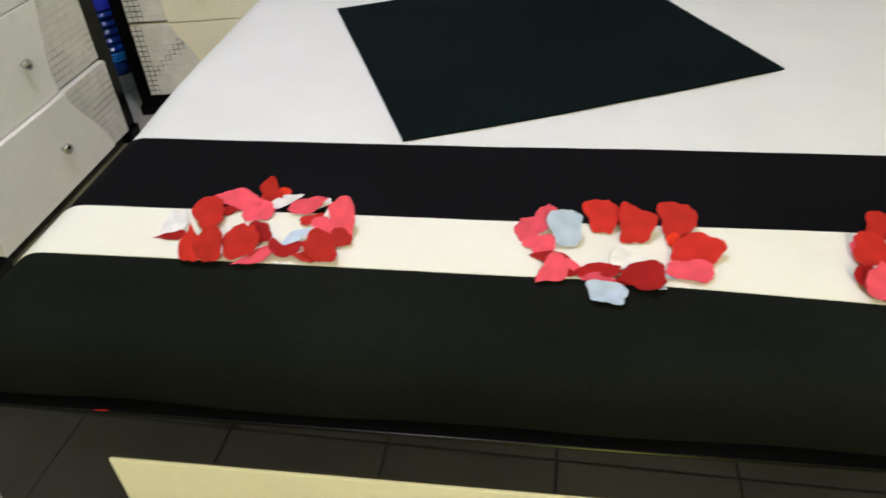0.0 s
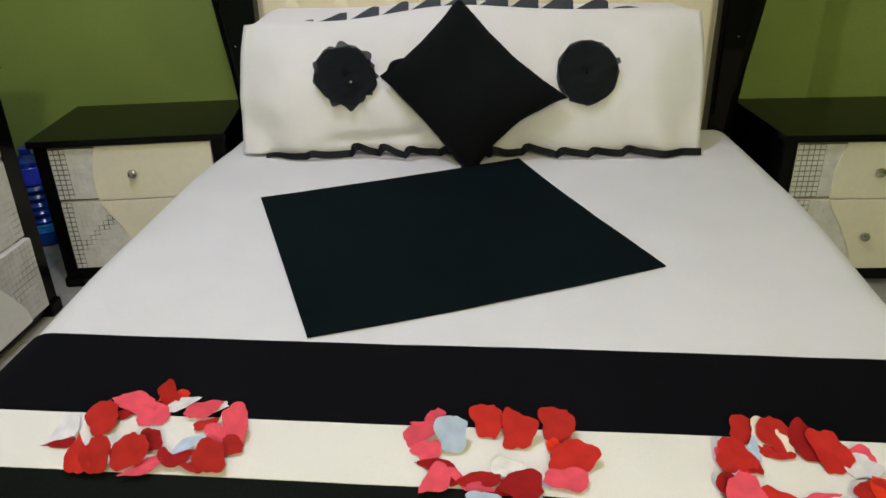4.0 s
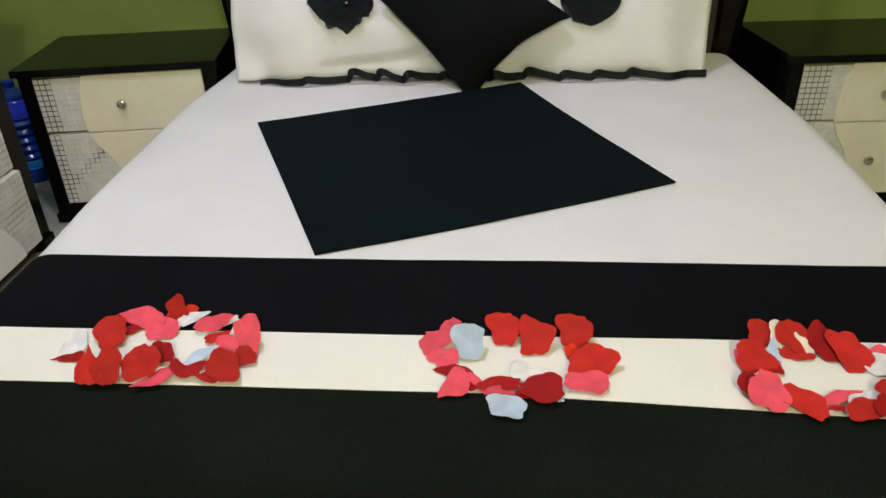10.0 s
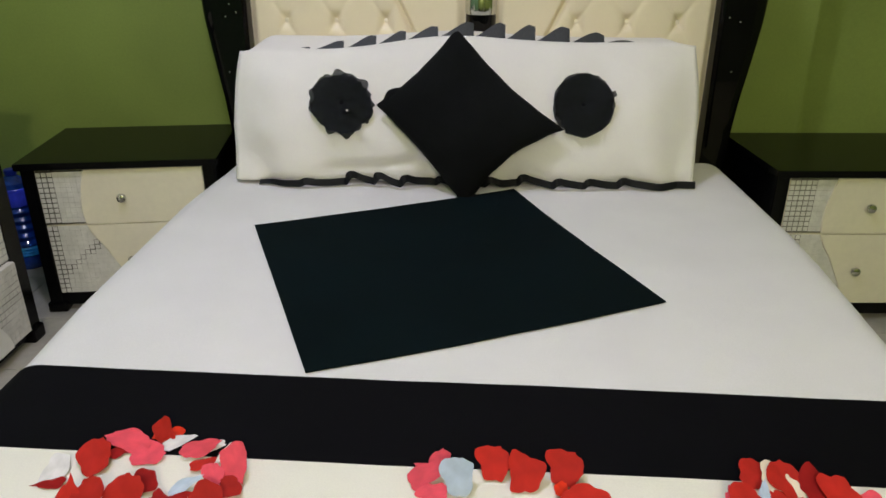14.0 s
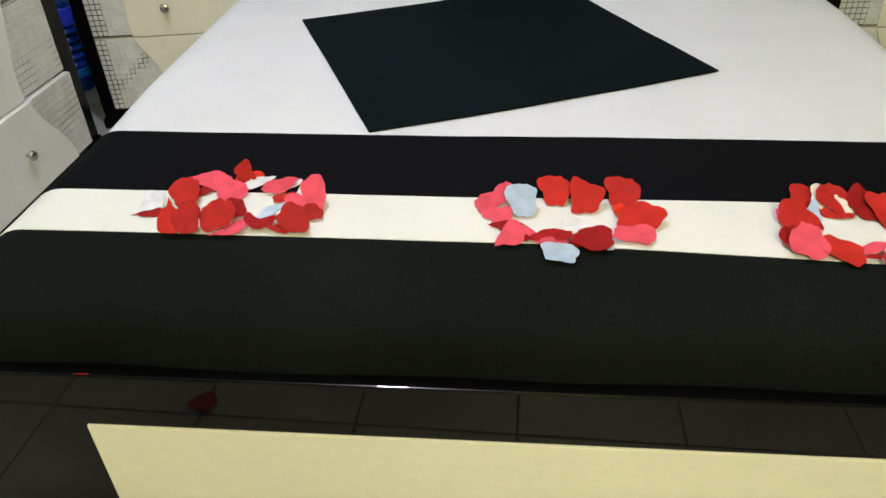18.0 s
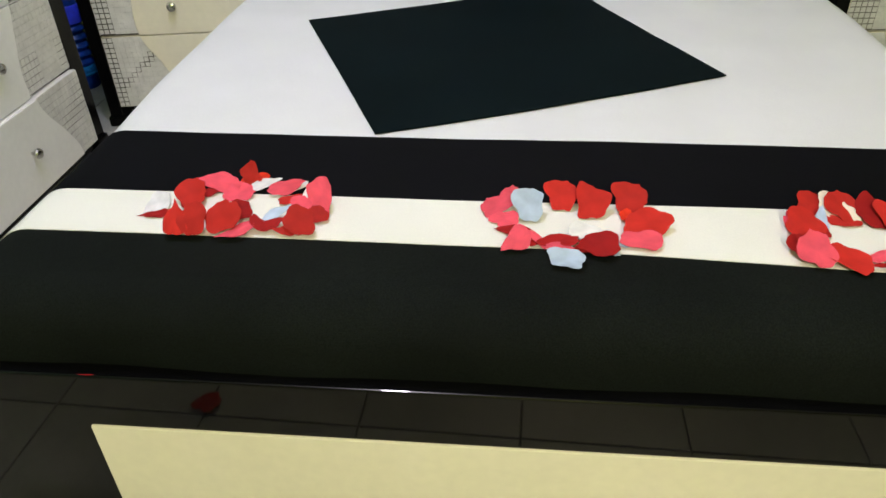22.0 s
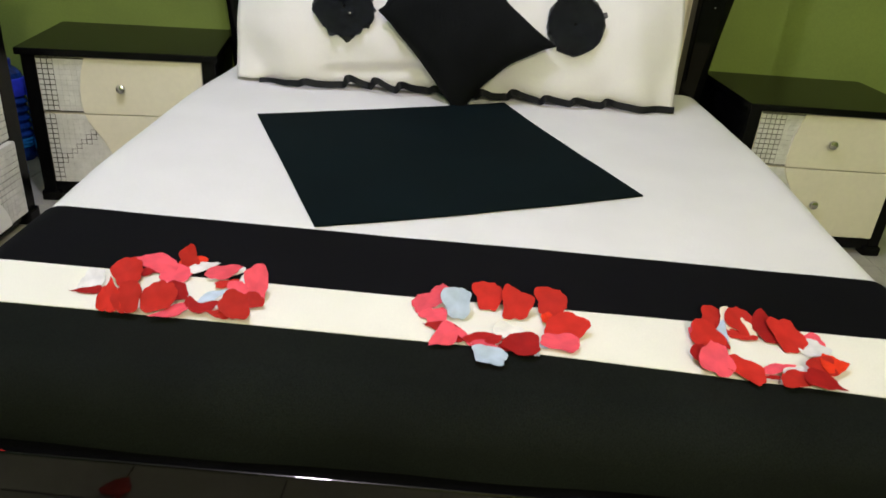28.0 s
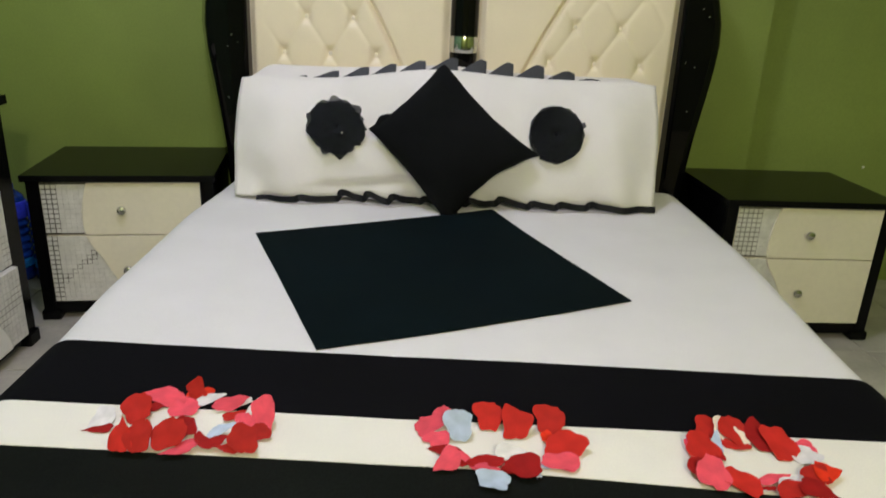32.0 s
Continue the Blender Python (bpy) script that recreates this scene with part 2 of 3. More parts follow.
def prism(outline, y0, y1, bevel=0.0, steps=2):
    """A plate with an outline in x and z, from y0 to y1."""
    bm = bmesh.new()
    face = bm.faces.new([bm.verts.new((x, y0, z)) for x, z in outline])
    up = bmesh.ops.extrude_face_region(bm, geom=[face])["geom"]
    for v in up:
        if isinstance(v, bmesh.types.BMVert):
            v.co.y = y1
    if bevel:
        rim = [e for e in bm.edges if abs(e.verts[0].co.y - e.verts[1].co.y) < 1e-6]
        bmesh.ops.bevel(bm, geom=rim, offset=bevel, segments=steps, affect="EDGES", profile=0.5)
    return bm


def smoothstep(a, b, x):
    x = min(1.0, max(0.0, (x - a) / (b - a)))
    return x * x * (3 - 2 * x)


# ---- the room ----
WEST, EAST, SOUTH, NORTH, PIER, TOP = -1.80, 2.35, -2.6, 1.73, 1.60, 2.6
thing("floor", box(WEST - 0.2, EAST + 0.2, SOUTH - 0.2, NORTH + 0.2, -0.12, -0.004, 0), JOINT, "grey mortar bed under the floor tiles", "floor", kind="structure", smooth=0)
floor = bpy.data.objects["floor"]
thing("wall_north", box(WEST - 0.15, EAST + 0.15, NORTH, NORTH + 0.15, -0.1, TOP, 0), GREEN, "green painted plaster wall behind the bed", "wall", kind="structure", smooth=0)
thing("wall_pier", box(WEST, 1.159, PIER, NORTH, -0.1, TOP, 0), GREEN, "green painted projecting wall pier behind the headboard", "wall", kind="structure", smooth=0)
thing("wall_west", box(WEST - 0.15, WEST, SOUTH, NORTH, -0.1, TOP, 0), TEAL, "teal green painted plaster side wall", "wall", kind="structure", smooth=0)
thing("wall_east", box(EAST, EAST + 0.15, SOUTH, NORTH, -0.1, TOP, 0), GREEN, "green painted plaster side wall", "wall", kind="structure", smooth=0)
thing("wall_south", box(WEST - 0.15, EAST + 0.15, SOUTH - 0.15, SOUTH, -0.1, TOP, 0), GREEN, "green painted plaster wall facing the bed", "wall", kind="structure", smooth=0)
thing("ceiling", box(WEST - 0.15, EAST + 0.15, SOUTH - 0.15, NORTH + 0.15, TOP, TOP + 0.12, 0), CEILING, "plain white painted ceiling", "ceiling", kind="structure", smooth=0)

# ---- the bed: lacquered frame with a tufted headboard ----
H = 0.46
CX = 0.035
bed = holder("bed", (0, 0, 0), "black lacquered double bed with cream tufted headboard", "bed")


def post_outline(side):
    """The bulging outer post of the headboard."""
    outer = [(0.78, 0.0), (0.79, 0.3), (0.808, 0.5), (0.822, 0.64), (0.842, 0.78), (0.856, 0.88), (0.862, 0.96), (0.856, 1.03), (0.838, 1.1), (0.80, 1.18), (0.74, 1.26), (0.64, 1.33), (0.5, 1.37)]
    inner = [(0.5, 1.3), (0.62, 1.26), (0.69, 1.2), (0.716, 1.1), (0.716, 0.5), (0.716, 0.0)]
    pts = [(CX + side * x, z) for x, z in outer + inner]
    return pts if side > 0 else pts[::-1]


for side in (-1, 1):
    bm = prism(post_outline(side), 1.34, 1.5, 0.022, 4)
    for v in bm.verts:
        if abs(v.co.x - CX) > 0.735:
            v.co.x = CX + (v.co.x - CX) * (0.985 + 0.07 * (v.co.y - 1.34) / 0.16)
    part("headboard_post", bm, LACQUER, bed, "curved black lacquered post set with crystals")
part("headboard_back", box(CX - 0.73, CX + 0.73, 1.44, 1.5, 0.1, 1.3, 0.004), LACQUER, bed)


def centre_post(u, v):
    z = 0.3 + v * 1.05
    a = math.pi * u
    wide = 0.047
    return (CX - wide * math.cos(a), 1.40 - wide * 1.1 * math.sin(a), z)


part("centre_post", sheet(20, 60, centre_post), LACQUER, bed, "glossy half-round black lacquered middle post")

def collar(u, v):
    z = 0.902 + v * 0.052
    a = math.pi * u
    wide = 0.0475 + 0.0018 * math.sin(math.pi * v) ** 0.6
    return (CX - wide * math.cos(a), 1.40 - wide * 1.1 * math.sin(a), z)


part("collar", sheet(24, 8, collar), COLLAR, bed, "polished dark chrome collar round the middle post", smooth=60)

DX, DZ, BX, BZ = 0.155, 0.236, 0.450, 0.998


def edge_curve(z):
    """Half-width at which the tufted field ends, measured from the headboard's middle."""
    return 0.20 + 0.42 * max(0.0, z - 0.82) + 0.35 * max(0.0, z - 0.82) ** 2


def tuft(x, z):
    """Padding of the headboard at x from its middle and height z."""
    p, q = (x - BX + 0.078) / DX, (z - BZ) / DZ
    s, t = p + q, p - q
    a, b = abs(math.sin(math.pi * s)), abs(math.sin(math.pi * t))
    near = math.exp(-(a * a + b * b) / 0.9) * smoothstep(0.68, 0.62, x)
    deep = 1 - 0.7 * math.exp(-(a * a + b * b) / 0.16) * smoothstep(0.68, 0.62, x)
    deep -= 0.15 * near * math.exp(-(min(a, b) / 0.16) ** 2)
    deep -= 0.06 * math.exp(-(min(a, b) / 0.3) ** 2) * smoothstep(0.70, 0.6, x)
    edge = x - edge_curve(z)
    inside = smoothstep(0.0, 0.03, edge)
    groove = math.exp(-(edge / 0.007) ** 2)
    rim = smoothstep(0.0, 0.03, x - 0.047) * smoothstep(0.0, 0.03, 0.72 - x)
    return (0.012 + 0.022 * (deep * inside + 0.75 * (1 - inside)) - 0.016 * groove) * (0.35 + 0.65 * rim)


for side in (-1, 1):
    part("headboard_cushion", sheet(170, 210, lambda u, v, s=side: (CX + s * (0.045 + u * 0.675), 1.415 - tuft(0.045 + u * 0.675, 0.42 + v * 0.88), 0.42 + v * 0.88)), LEATHER, bed, "cream leatherette cushion with diamond button tufting")
    for row in range(-3, 4):
        for col in range(-5, 6):
            x = BX - 0.078 + DX * (col + (0.5 if row % 2 else 0.0))
            z = BZ + row * DZ / 2
            if edge_curve(z) + 0.025 < x < 0.65 and 0.5 < z < 1.29:
                part("button", lathe([(0.002, 0.0), (0.006, 0.001), (0.0072, 0.003), (0.006, 0.0055), (0.002, 0.0065)], 12), PEARL, bed, at=pose(CX + side * x, 1.402, z, 90, 0, 0))
    studs = [(0.776, 1.074), (0.80, 1.05), (0.743, 0.9), (0.776, 0.888), (0.772, 0.74)] if side > 0 else [(0.745, 1.07), (0.78, 1.055), (0.765, 0.932), (0.746, 0.908), (0.78, 0.894), (0.786, 0.728)]
    for x, z in studs:
        part("crystal", lathe([(0.001, 0.0), (0.0028, 0.0), (0.0031, 0.001), (0.002, 0.0026), (0.001, 0.003)], 8), CRYSTAL, bed, at=pose(CX + side * x, 1.34, z, 90, 0, 0), smooth=0)

# footboard and side rails, turned a little against the wall
FT = -1.5
foot_turn = pose(0, -0.452, 0, 0, 0, FT)


def foot_part(name, bm, mat, label=""):
    return part(name, bm, mat, bed, label, at=foot_turn)


foot_part("footboard", box(-0.80, 0.80, 0.0, 0.026, 0.06, 0.3635, 0.003, 3), LACQUER, "glossy black lacquered footboard")
foot_part("footboard_panel", box(-0.588, 0.60, -0.004, 0.006, 0.08, 0.276, 0.002, 2), PANEL, "plain cream panel let into the footboard")
for x in (-0.74, 0.74):
    foot_part("foot", box(x - 0.05, x + 0.05, -0.004, 0.024, 0.0, 0.075, 0.008), LACQUER)
for side in (-1, 1):
    part("side_rail", box(side * 0.745 - 0.018, side * 0.745 + 0.018, -0.43, 1.36, 0.1, 0.33, 0.006), LACQUER, bed)

# ---- mattress and bedding ----
WT, RB, FOOT, HEAD = 0.709, 0.06, -0.36, 1.29


def bed_point(a, b, lift=0.0):
    """A point of the made bed: flat place a, b, bent down over the sides and the foot."""
    foot = FOOT - 0.025 * a
    dx, dy = max(0.0, abs(a) - WT), max(0.0, foot - b, b - HEAD)
    far = math.hypot(dx, dy)
    r = RB + lift
    bx, by = max(-WT, min(WT, a)), min(HEAD, max(foot, b))
    uneven = 0.0025 * noise.noise((a * 2.2, b * 2.2, 0.3)) + 0.0008 * noise.noise((a * 9, b * 9, 1.3))
    z = H + uneven + lift
    if far > 0:
        th = min(far / RB, math.pi / 2)
        out, drop = r * math.sin(th), r * (1 - math.cos(th)) + max(0.0, far - RB * math.pi / 2)
        ux, uy = math.copysign(dx / far, a), math.copysign(dy / far, b - 0.5)
        wave = 0.004 * math.sin(a * 17 + b * 23) * smoothstep(0.05, 0.2, far)
        bx, by, z = bx + ux * (out + wave), by + uy * (out + wave), z - drop
    return (bx, by, z)


SIDE = WT + 0.094 + 0.16


def made_bed(a, b, lift=0.0):
    """The bed's top as it lies: one long side bulges out, the other draws in towards the headboard."""
    x, y, z = bed_point(a, b, lift)
    share = x / 0.77
    x += 0.05 * smoothstep(0.0, 0.8, y) * max(0.0, share) + (0.03 * smoothstep(0.85, 1.3, y) - 0.02 * smoothstep(0.0, 0.4, y)) * max(0.0, -share)
    return (x, y, z)


thing("mattress", sheet(20, 24, lambda u, v: made_bed((u * 2 - 1) * SIDE, -0.52 + v * 1.96, -0.006), 0.01), PILLOW, "thick foam mattress on the lacquered bed frame", "mattress")
thing("bed_sheet", sheet(130, 150, lambda u, v: made_bed((u * 2 - 1) * SIDE, -0.02 + v * 1.46), 0.003), WHITE, "smooth white cotton sheet tucked over the mattress", "bed sheet")


def runner_line(k, a):
    """The seams of the bed runner: 0 its upper edge, 1 and 2 the pale band, 3 the hem at the foot."""
    a = max(-0.8, min(0.8, a))
    return (0.037 - 0.038 * a, -0.166 - 0.033 * a, -0.281 - 0.035 * a - 0.06 * max(0.0, a), -0.53 - 0.025 * a)[k]


def band(k, lift, nv):
    def place(u, v):
        a = (u * 2 - 1) * SIDE
        b0, b1 = runner_line(k, a), runner_line(k + 1, a)
        b = b1 + (b0 - b1) * v
        x, y, z = bed_point(a, b, lift)
        loose = smoothstep(-0.33, -0.5, b) if k == 2 else 0.0
        y -= loose * (0.004 * (1 + noise.noise((a * 3.1, b * 16, 7.0))) + 0.003 * (1 + noise.noise((a * 9 + b * 20, b * 5, 2.0))))
        z -= loose * 0.006 * noise.noise((a * 2.4, 0.0, 5.0))
        return (x, y, z)
    return sheet(160, nv, place, 0.003)


runner = holder("bed_runner", (0, 0, 0), "black cotton bed runner with one pale cream band", "bed runner")
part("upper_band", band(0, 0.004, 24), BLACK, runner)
part("pale_band", band(1, 0.005, 16), STRIP, runner, "pale cream cotton band")
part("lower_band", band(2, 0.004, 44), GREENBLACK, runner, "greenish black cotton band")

# square black cloth laid at an angle
CLOTH = [(-0.526, 0.706), (-0.266, 0.06), (0.39, 0.333), (0.132, 1.012)]


def cloth_point(u, v):
    a, b, c, d = CLOTH
    x = (a[0] * (1 - u) + b[0] * u) * (1 - v) + (d[0] * (1 - u) + c[0] * u) * v
    y = (a[1] * (1 - u) + b[1] * u) * (1 - v) + (d[1] * (1 - u) + c[1] * u) * v
    x -= 0.008 * math.sin(math.pi * u) * v ** 6
    y -= 0.010 * math.sin(math.pi * v) * (1 - u) ** 6
    y += -0.01 * math.sin(math.pi * v) * u ** 6
    p = bed_point(x, y, 0.005)
    return (p[0], p[1], p[2] + 0.0012 * noise.noise((x * 6, y * 6, 4.0)))


thing("black_cloth", sheet(50, 50, cloth_point, 0.003), TEALBLACK, "square black cotton cloth laid flat across the bed", "cloth")

# ---- long pillow with ruffled seams and two rosettes ----
PX0, PX1 = -0.672, 0.648


def pillow_front(u, v):
    """The front of the pillow: u along its length, v from the bed up to the seam."""
    x = PX0 + u * (PX1 - PX0)
    end = min(u, 1 - u) * (PX1 - PX0)
    puff = 0.068 * math.sin(math.pi * min(1, max(0, v))) ** 0.7 * smoothstep(-0.02, 0.16, end)
    z = H + 0.012 + v * 0.375
    y = 1.045 + v * 0.115 - puff
    crease = 0.009 * noise.noise((x * 7, z * 9, 2.0)) + 0.004 * noise.noise((x * 15 + 6 * z, z * 13 - 4 * x, 8.0)) + 0.005 * noise.noise((x * 3.5, z * 5, 5.0)) * (1 - v)
    crease += 0.013 * math.exp(-((z - H - 0.06 - 0.10 * (x + 0.3)) / 0.017) ** 2) * smoothstep(-0.5, -0.3, x) * smoothstep(0.05, -0.15, x)
    fold = 0.013 * math.sin(x * 34 + 14 * z + 2 * math.sin(x * 9)) * math.exp(-v * 6.5) * smoothstep(0, 0.1, end)
    z += (0.017 * math.exp(-((x + 0.05) / 0.2) ** 2) - 0.026 * smoothstep(-0.02, -0.5, x)) * v * v
    z -= (0.003 if u < 0.5 else 0.005) * smoothstep(0.06, 0.0, end) ** 1.5 * smoothstep(0.6, 1.0, v)
    x += (0.5 - u) * 0.03 * (2 * v - 1) ** 2 * (1 if v > 0.5 else 0.2)
    return (x, y + crease + fold, z)


def pillow_body(u, v):
    """All round the pillow: v 0 to 0.5 the front, then over the top and down the back."""
    x = PX0 + u * (PX1 - PX0)
    end = min(u, 1 - u) * (PX1 - PX0)
    if v <= 0.5:
        return pillow_front(u, v * 2)
    w = (v - 0.5) * 2
    full = smoothstep(0.0, 0.085, end) ** 0.5
    x0, y0, z0 = pillow_front(u, 1.0)
    xf, yf, zf = pillow_front(u, 1.0 - w)
    y = y0 + (1.20 - y0) * w + 0.17 * math.sin(math.pi * w) ** 0.6
    z = z0 + (H + 0.012 - z0) * w ** 1.6 + (0.02 + 0.028 * smoothstep(-0.02, -0.5, x)) * math.sin(math.pi * min(1, w * 2.5))
    return (xf, yf + (min(y, 1.37) - yf) * full, zf + (z - zf) * full)


pillow = holder("pillow", (0, 0, 0), "long white pillow with black ruffles and organza rosettes", "pillow")


def pillow_mesh():
    bm = sheet(110, 90, pillow_body)
    bmesh.ops.remove_doubles(bm, verts=bm.verts[:], dist=0.0005)
    bmesh.ops.holes_fill(bm, edges=[e for e in bm.edges if e.is_boundary], sides=0)
    return bm


part("cover", pillow_mesh(), PILLOW, pillow, "white cotton pillow cover", smooth=150)


def saw(p):
    """A fold that climbs slowly and drops off fast."""
    p = p % 1.0
    return smoothstep(0.0, 0.72, p) ** 0.8 * (1 - smoothstep(0.84, 0.99, p)) * (1 - 0.12 * smoothstep(0.6, 0.84, p))


def top_ruffle(u, w):
    """Pleats of satin standing up behind the upper seam."""
    x = -0.575 + u * 1.05
    px, py, pz = pillow_front((x - PX0) / (PX1 - PX0), 1.0)
    fold = saw((x + 0.371) / 0.094 + 0.95 + 0.06 * math.sin(u * 19))
    size = smoothstep(0, 0.25, u) * smoothstep(1.02, 0.8, u) * (0.62 + 0.28 * smoothstep(0.4, 0.6, u))
    return (px + 0.012 * fold * w, py + 0.002 + 0.012 * w + 0.014 * w * (fold - 0.5), pz - 0.006 + (0.006 + 0.046 * fold * size) * w)


def low_ruffle(u, w):
    """A gathered band of satin in front of the lower seam, with a few steep folds."""
    x = -0.600 + u * 1.27
    px, py, pz = pillow_front(min(1.0, (x - PX0) / (PX1 - PX0)), 0.03)
    bump, lean = 0.0, 0.0
    for fold, high in ((-0.466, 0.007), (-0.335, 0.022), (-0.254, 0.022), (-0.178, 0.019), (-0.08, 0.012), (0.06, 0.014), (0.155, 0.017), (0.252, 0.014), (0.340, 0.012), (0.437, 0.013)):
        d = x - fold
        bump += high * smoothstep(-0.014, 0.006, d) * math.exp(-max(0.0, d - 0.012) / 0.030)
        lean += high * math.exp(-(d / 0.013) ** 2)
    thick = 0.012 + 0.007 * smoothstep(0.0, 0.12, u)
    return (px - 0.5 * lean * w, min(py, 1.05) - 0.022 + 0.008 * w - 0.5 * lean, H + 0.005 + bump + thick * w + 0.002 * noise.noise((x * 22, 0.0, 4.4)))


part("ruffle", sheet(300, 5, top_ruffle, 0.0012), RUFFLE, pillow, "charcoal satin ruffle along the top seam", smooth=60)
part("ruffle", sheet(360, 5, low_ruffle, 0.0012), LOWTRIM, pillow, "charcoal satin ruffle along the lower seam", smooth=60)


def rosette(cx, v, seed, ragged):
    rng = random.Random(seed)
    uu = (cx - PX0) / (PX1 - PX0)
    x0, y0, z0 = pillow_front(uu, v)
    base = Matrix.Translation((x0, y0 - 0.004, z0)) @ pose(0, 0, 0, 90 - 16, 0, 0)
    ros = part("rosette", lathe([(0.001, 0.0), (0.05, 0.001), (0.055, 0.006), (0.03, 0.012), (0.001, 0.014)], 20), CUSHION, pillow, "black organza flower", at=base)
    def frill(u, w):
        a = 2 * math.pi * u
        r = 0.012 + 0.072 * w * (1 + ragged * (0.09 * math.sin(7 * a + seed) + 0.06 * math.sin(12 * a)) + 0.015 * math.sin(5 * a + seed))
        return (r * math.cos(a), r * math.sin(a), 0.006 + 0.012 * w + 0.005 * w * math.sin((14 if ragged > 0.5 else 22) * a + seed))
    part("frill", sheet(120, 4, frill, 0.0005), ORGANZA, ros, "sheer outer frill", smooth=60)
    for layer, (count, length, rise) in enumerate(((9, 0.084, 0.014), (8, 0.070, 0.022), (8, 0.054, 0.030), (6, 0.034, 0.036))):
        for k in range(count):
            turn = 360 * (k + 0.5 * layer + rng.uniform(-0.2, 0.2)) / count
            size = length * (1 + ragged * rng.uniform(-0.2, 0.14))
            ph, tip = rng.uniform(0, 6), rng.uniform(0.002, 0.012)

            def leaf(u, w, size=size, ph=ph, tip=tip, rise=rise):
                r = 0.004 + w * size
                half = 0.62 * size * math.sin(math.pi * (0.1 + 0.72 * w)) ** 0.8
                y = (u - 0.5) * 2 * half
                return (r * (1 - 0.12 * abs(2 * u - 1) ** 2 + ragged * 0.07 * math.sin(11 * u + ph) * w), y, rise * (0.4 + 0.6 * w) + (0.003 + 0.007 * ragged) * math.sin(7 * u + ph) * w - tip * w ** 4 * 2)
            ob = part("petal", sheet(7, 6, leaf, 0.0006), ORGANZA, ros, at=pose(0, 0, 0, 0, 0, turn), smooth=60)
    return ros


flower = rosette(-0.351, 0.615, 3, 0.85)
part("bead", lathe([(0.001, 0.0), (0.0045, 0.001), (0.005, 0.004), (0.003, 0.007), (0.001, 0.008)], 12), PEARL, flower, "tiny pale bead", at=pose(0.022, -0.022, 0.050) @ Matrix.Scale(0.5, 4))
flower = rosette(0.313, 0.595, 8, 0.12)
part("petal", sheet(4, 6, lambda u, w: (0.03 + 0.060 * w, (u - 0.5) * (0.036 - 0.022 * w), 0.030 + 0.004 * w), 0.0006), ORGANZA, flower, at=pose(0, 0, 0, 0, 0, 20), smooth=60)

# ---- black cushion standing on one corner ----
def cushion_mesh():
    def half(front):
        def place(u, v):
            p, q = 2 * u - 1, 2 * v - 1
            m = 0.235
            pull = 1 - (0.15 if p > 0 else 0.07) * (1 - abs(q) ** 2.2) * abs(p) ** 3
            pull2 = 1 - (0.09 if q > 0 else 0.20) * (1 - abs(p) ** 2.2) * abs(q) ** 3
            blunt = 1 - (0.07 if p * q > 0 else 0.03) * abs(p * q) ** 7
            rough = 1 + 0.022 * noise.noise((p * 3.1, q * 3.1, 6.0)) * max(abs(p), abs(q)) ** 4
            x, z = p * m * pull * 0.80 * blunt * rough, q * m * pull2 * 0.80 * blunt * rough
            x, z = (x - z) * 0.7071 * 1.04, (x + z) * 0.7071 * 0.98
            x, z = x * 0.945 - 0.02 * (1 - min(1.0, abs(x) / 0.23)), z * (0.88 if z > 0 else 1.05)
            z -= 0.14 * x + 0.10 * max(0.0, x)
            puff = 0.062 * ((1 - abs(p) ** 2.4) * (1 - abs(q) ** 2.4)) ** 0.55
            puff += 0.003 * noise.noise((x * 16, z * 16, 3.0 if front else 7.0)) * (1 - max(abs(p), abs(q)) ** 6)
            return (x, (-puff if front else puff), z)
        return place
    bm = sheet(40, 40, half(True))
    other = sheet(40, 40, half(False))
    me = bpy.data.meshes.new("tmp")
    other.to_mesh(me)
    other.free()
    bm.from_mesh(me)
    bpy.data.meshes.remove(me)
    bmesh.ops.remove_doubles(bm, verts=bm.verts[:], dist=0.0006)
    return bm


cushion = holder("cushion", (0.005, 1.0, 0.685), "plain black square cushion standing on one corner", "cushion")
cushion.matrix_basis = pose(0.003, 1.005, 0.682, -15, -4, 0)
part("cover", cushion_mesh(), CUSHION, cushion, smooth=60)


def gather(seed):
    """A tied cloth tuft at a cushion's corner."""
    rng = random.Random(seed)
    ph = rng.uniform(0, 6)

    def place(u, v):
        a = 2 * math.pi * u
        r = 0.024 * math.sin(math.pi * (0.14 + 0.85 * v)) ** 0.7 * (1 + 0.13 * math.sin(a * 5 + ph) * math.sin(math.pi * v))
        return (r * math.cos(a), 0.6 * r * math.sin(a), v * 0.036 + 0.003 * math.sin(a * 3 + ph) * v)
    bm = sheet(28, 8, place)
    bmesh.ops.remove_doubles(bm, verts=bm.verts[:], dist=0.0004)
    return bm


for x, z, turn, wide in ((-0.198, 0.044, -38, 1.3), (-0.202, 0.034, -80, 1.1), (-0.022, 0.150, 4, 0.8), (-0.02, -0.215, 180, 1.15)):
    part("corner_tuft", gather(x * 10 + z), CUSHION, cushion, "gathered cloth tuft", smooth=60, at=pose(x, 0.0, z, 0, turn, 0) @ Matrix.Diagonal((wide, 1, 0.9, 1)))


# ---- cabinets with a wavy mosaic side ----
def knob_mesh():
    return lathe([(0.005, 0.0), (0.005, 0.008), (0.009, 0.010), (0.013, 0.014), (0.0145, 0.019), (0.0125, 0.024), (0.007, 0.0265), (0.001, 0.0275)], 20)


def wave_edge(z, low, high):
    """Share of a front's width taken by the mosaic at height z."""
    f = (z - low) / (high - low)
    return 0.29 - 0.05 * math.sin(math.pi * min(1, max(0, (1 - f) / 0.62))) + 0.17 * smoothstep(0.58, 0.0, f) 


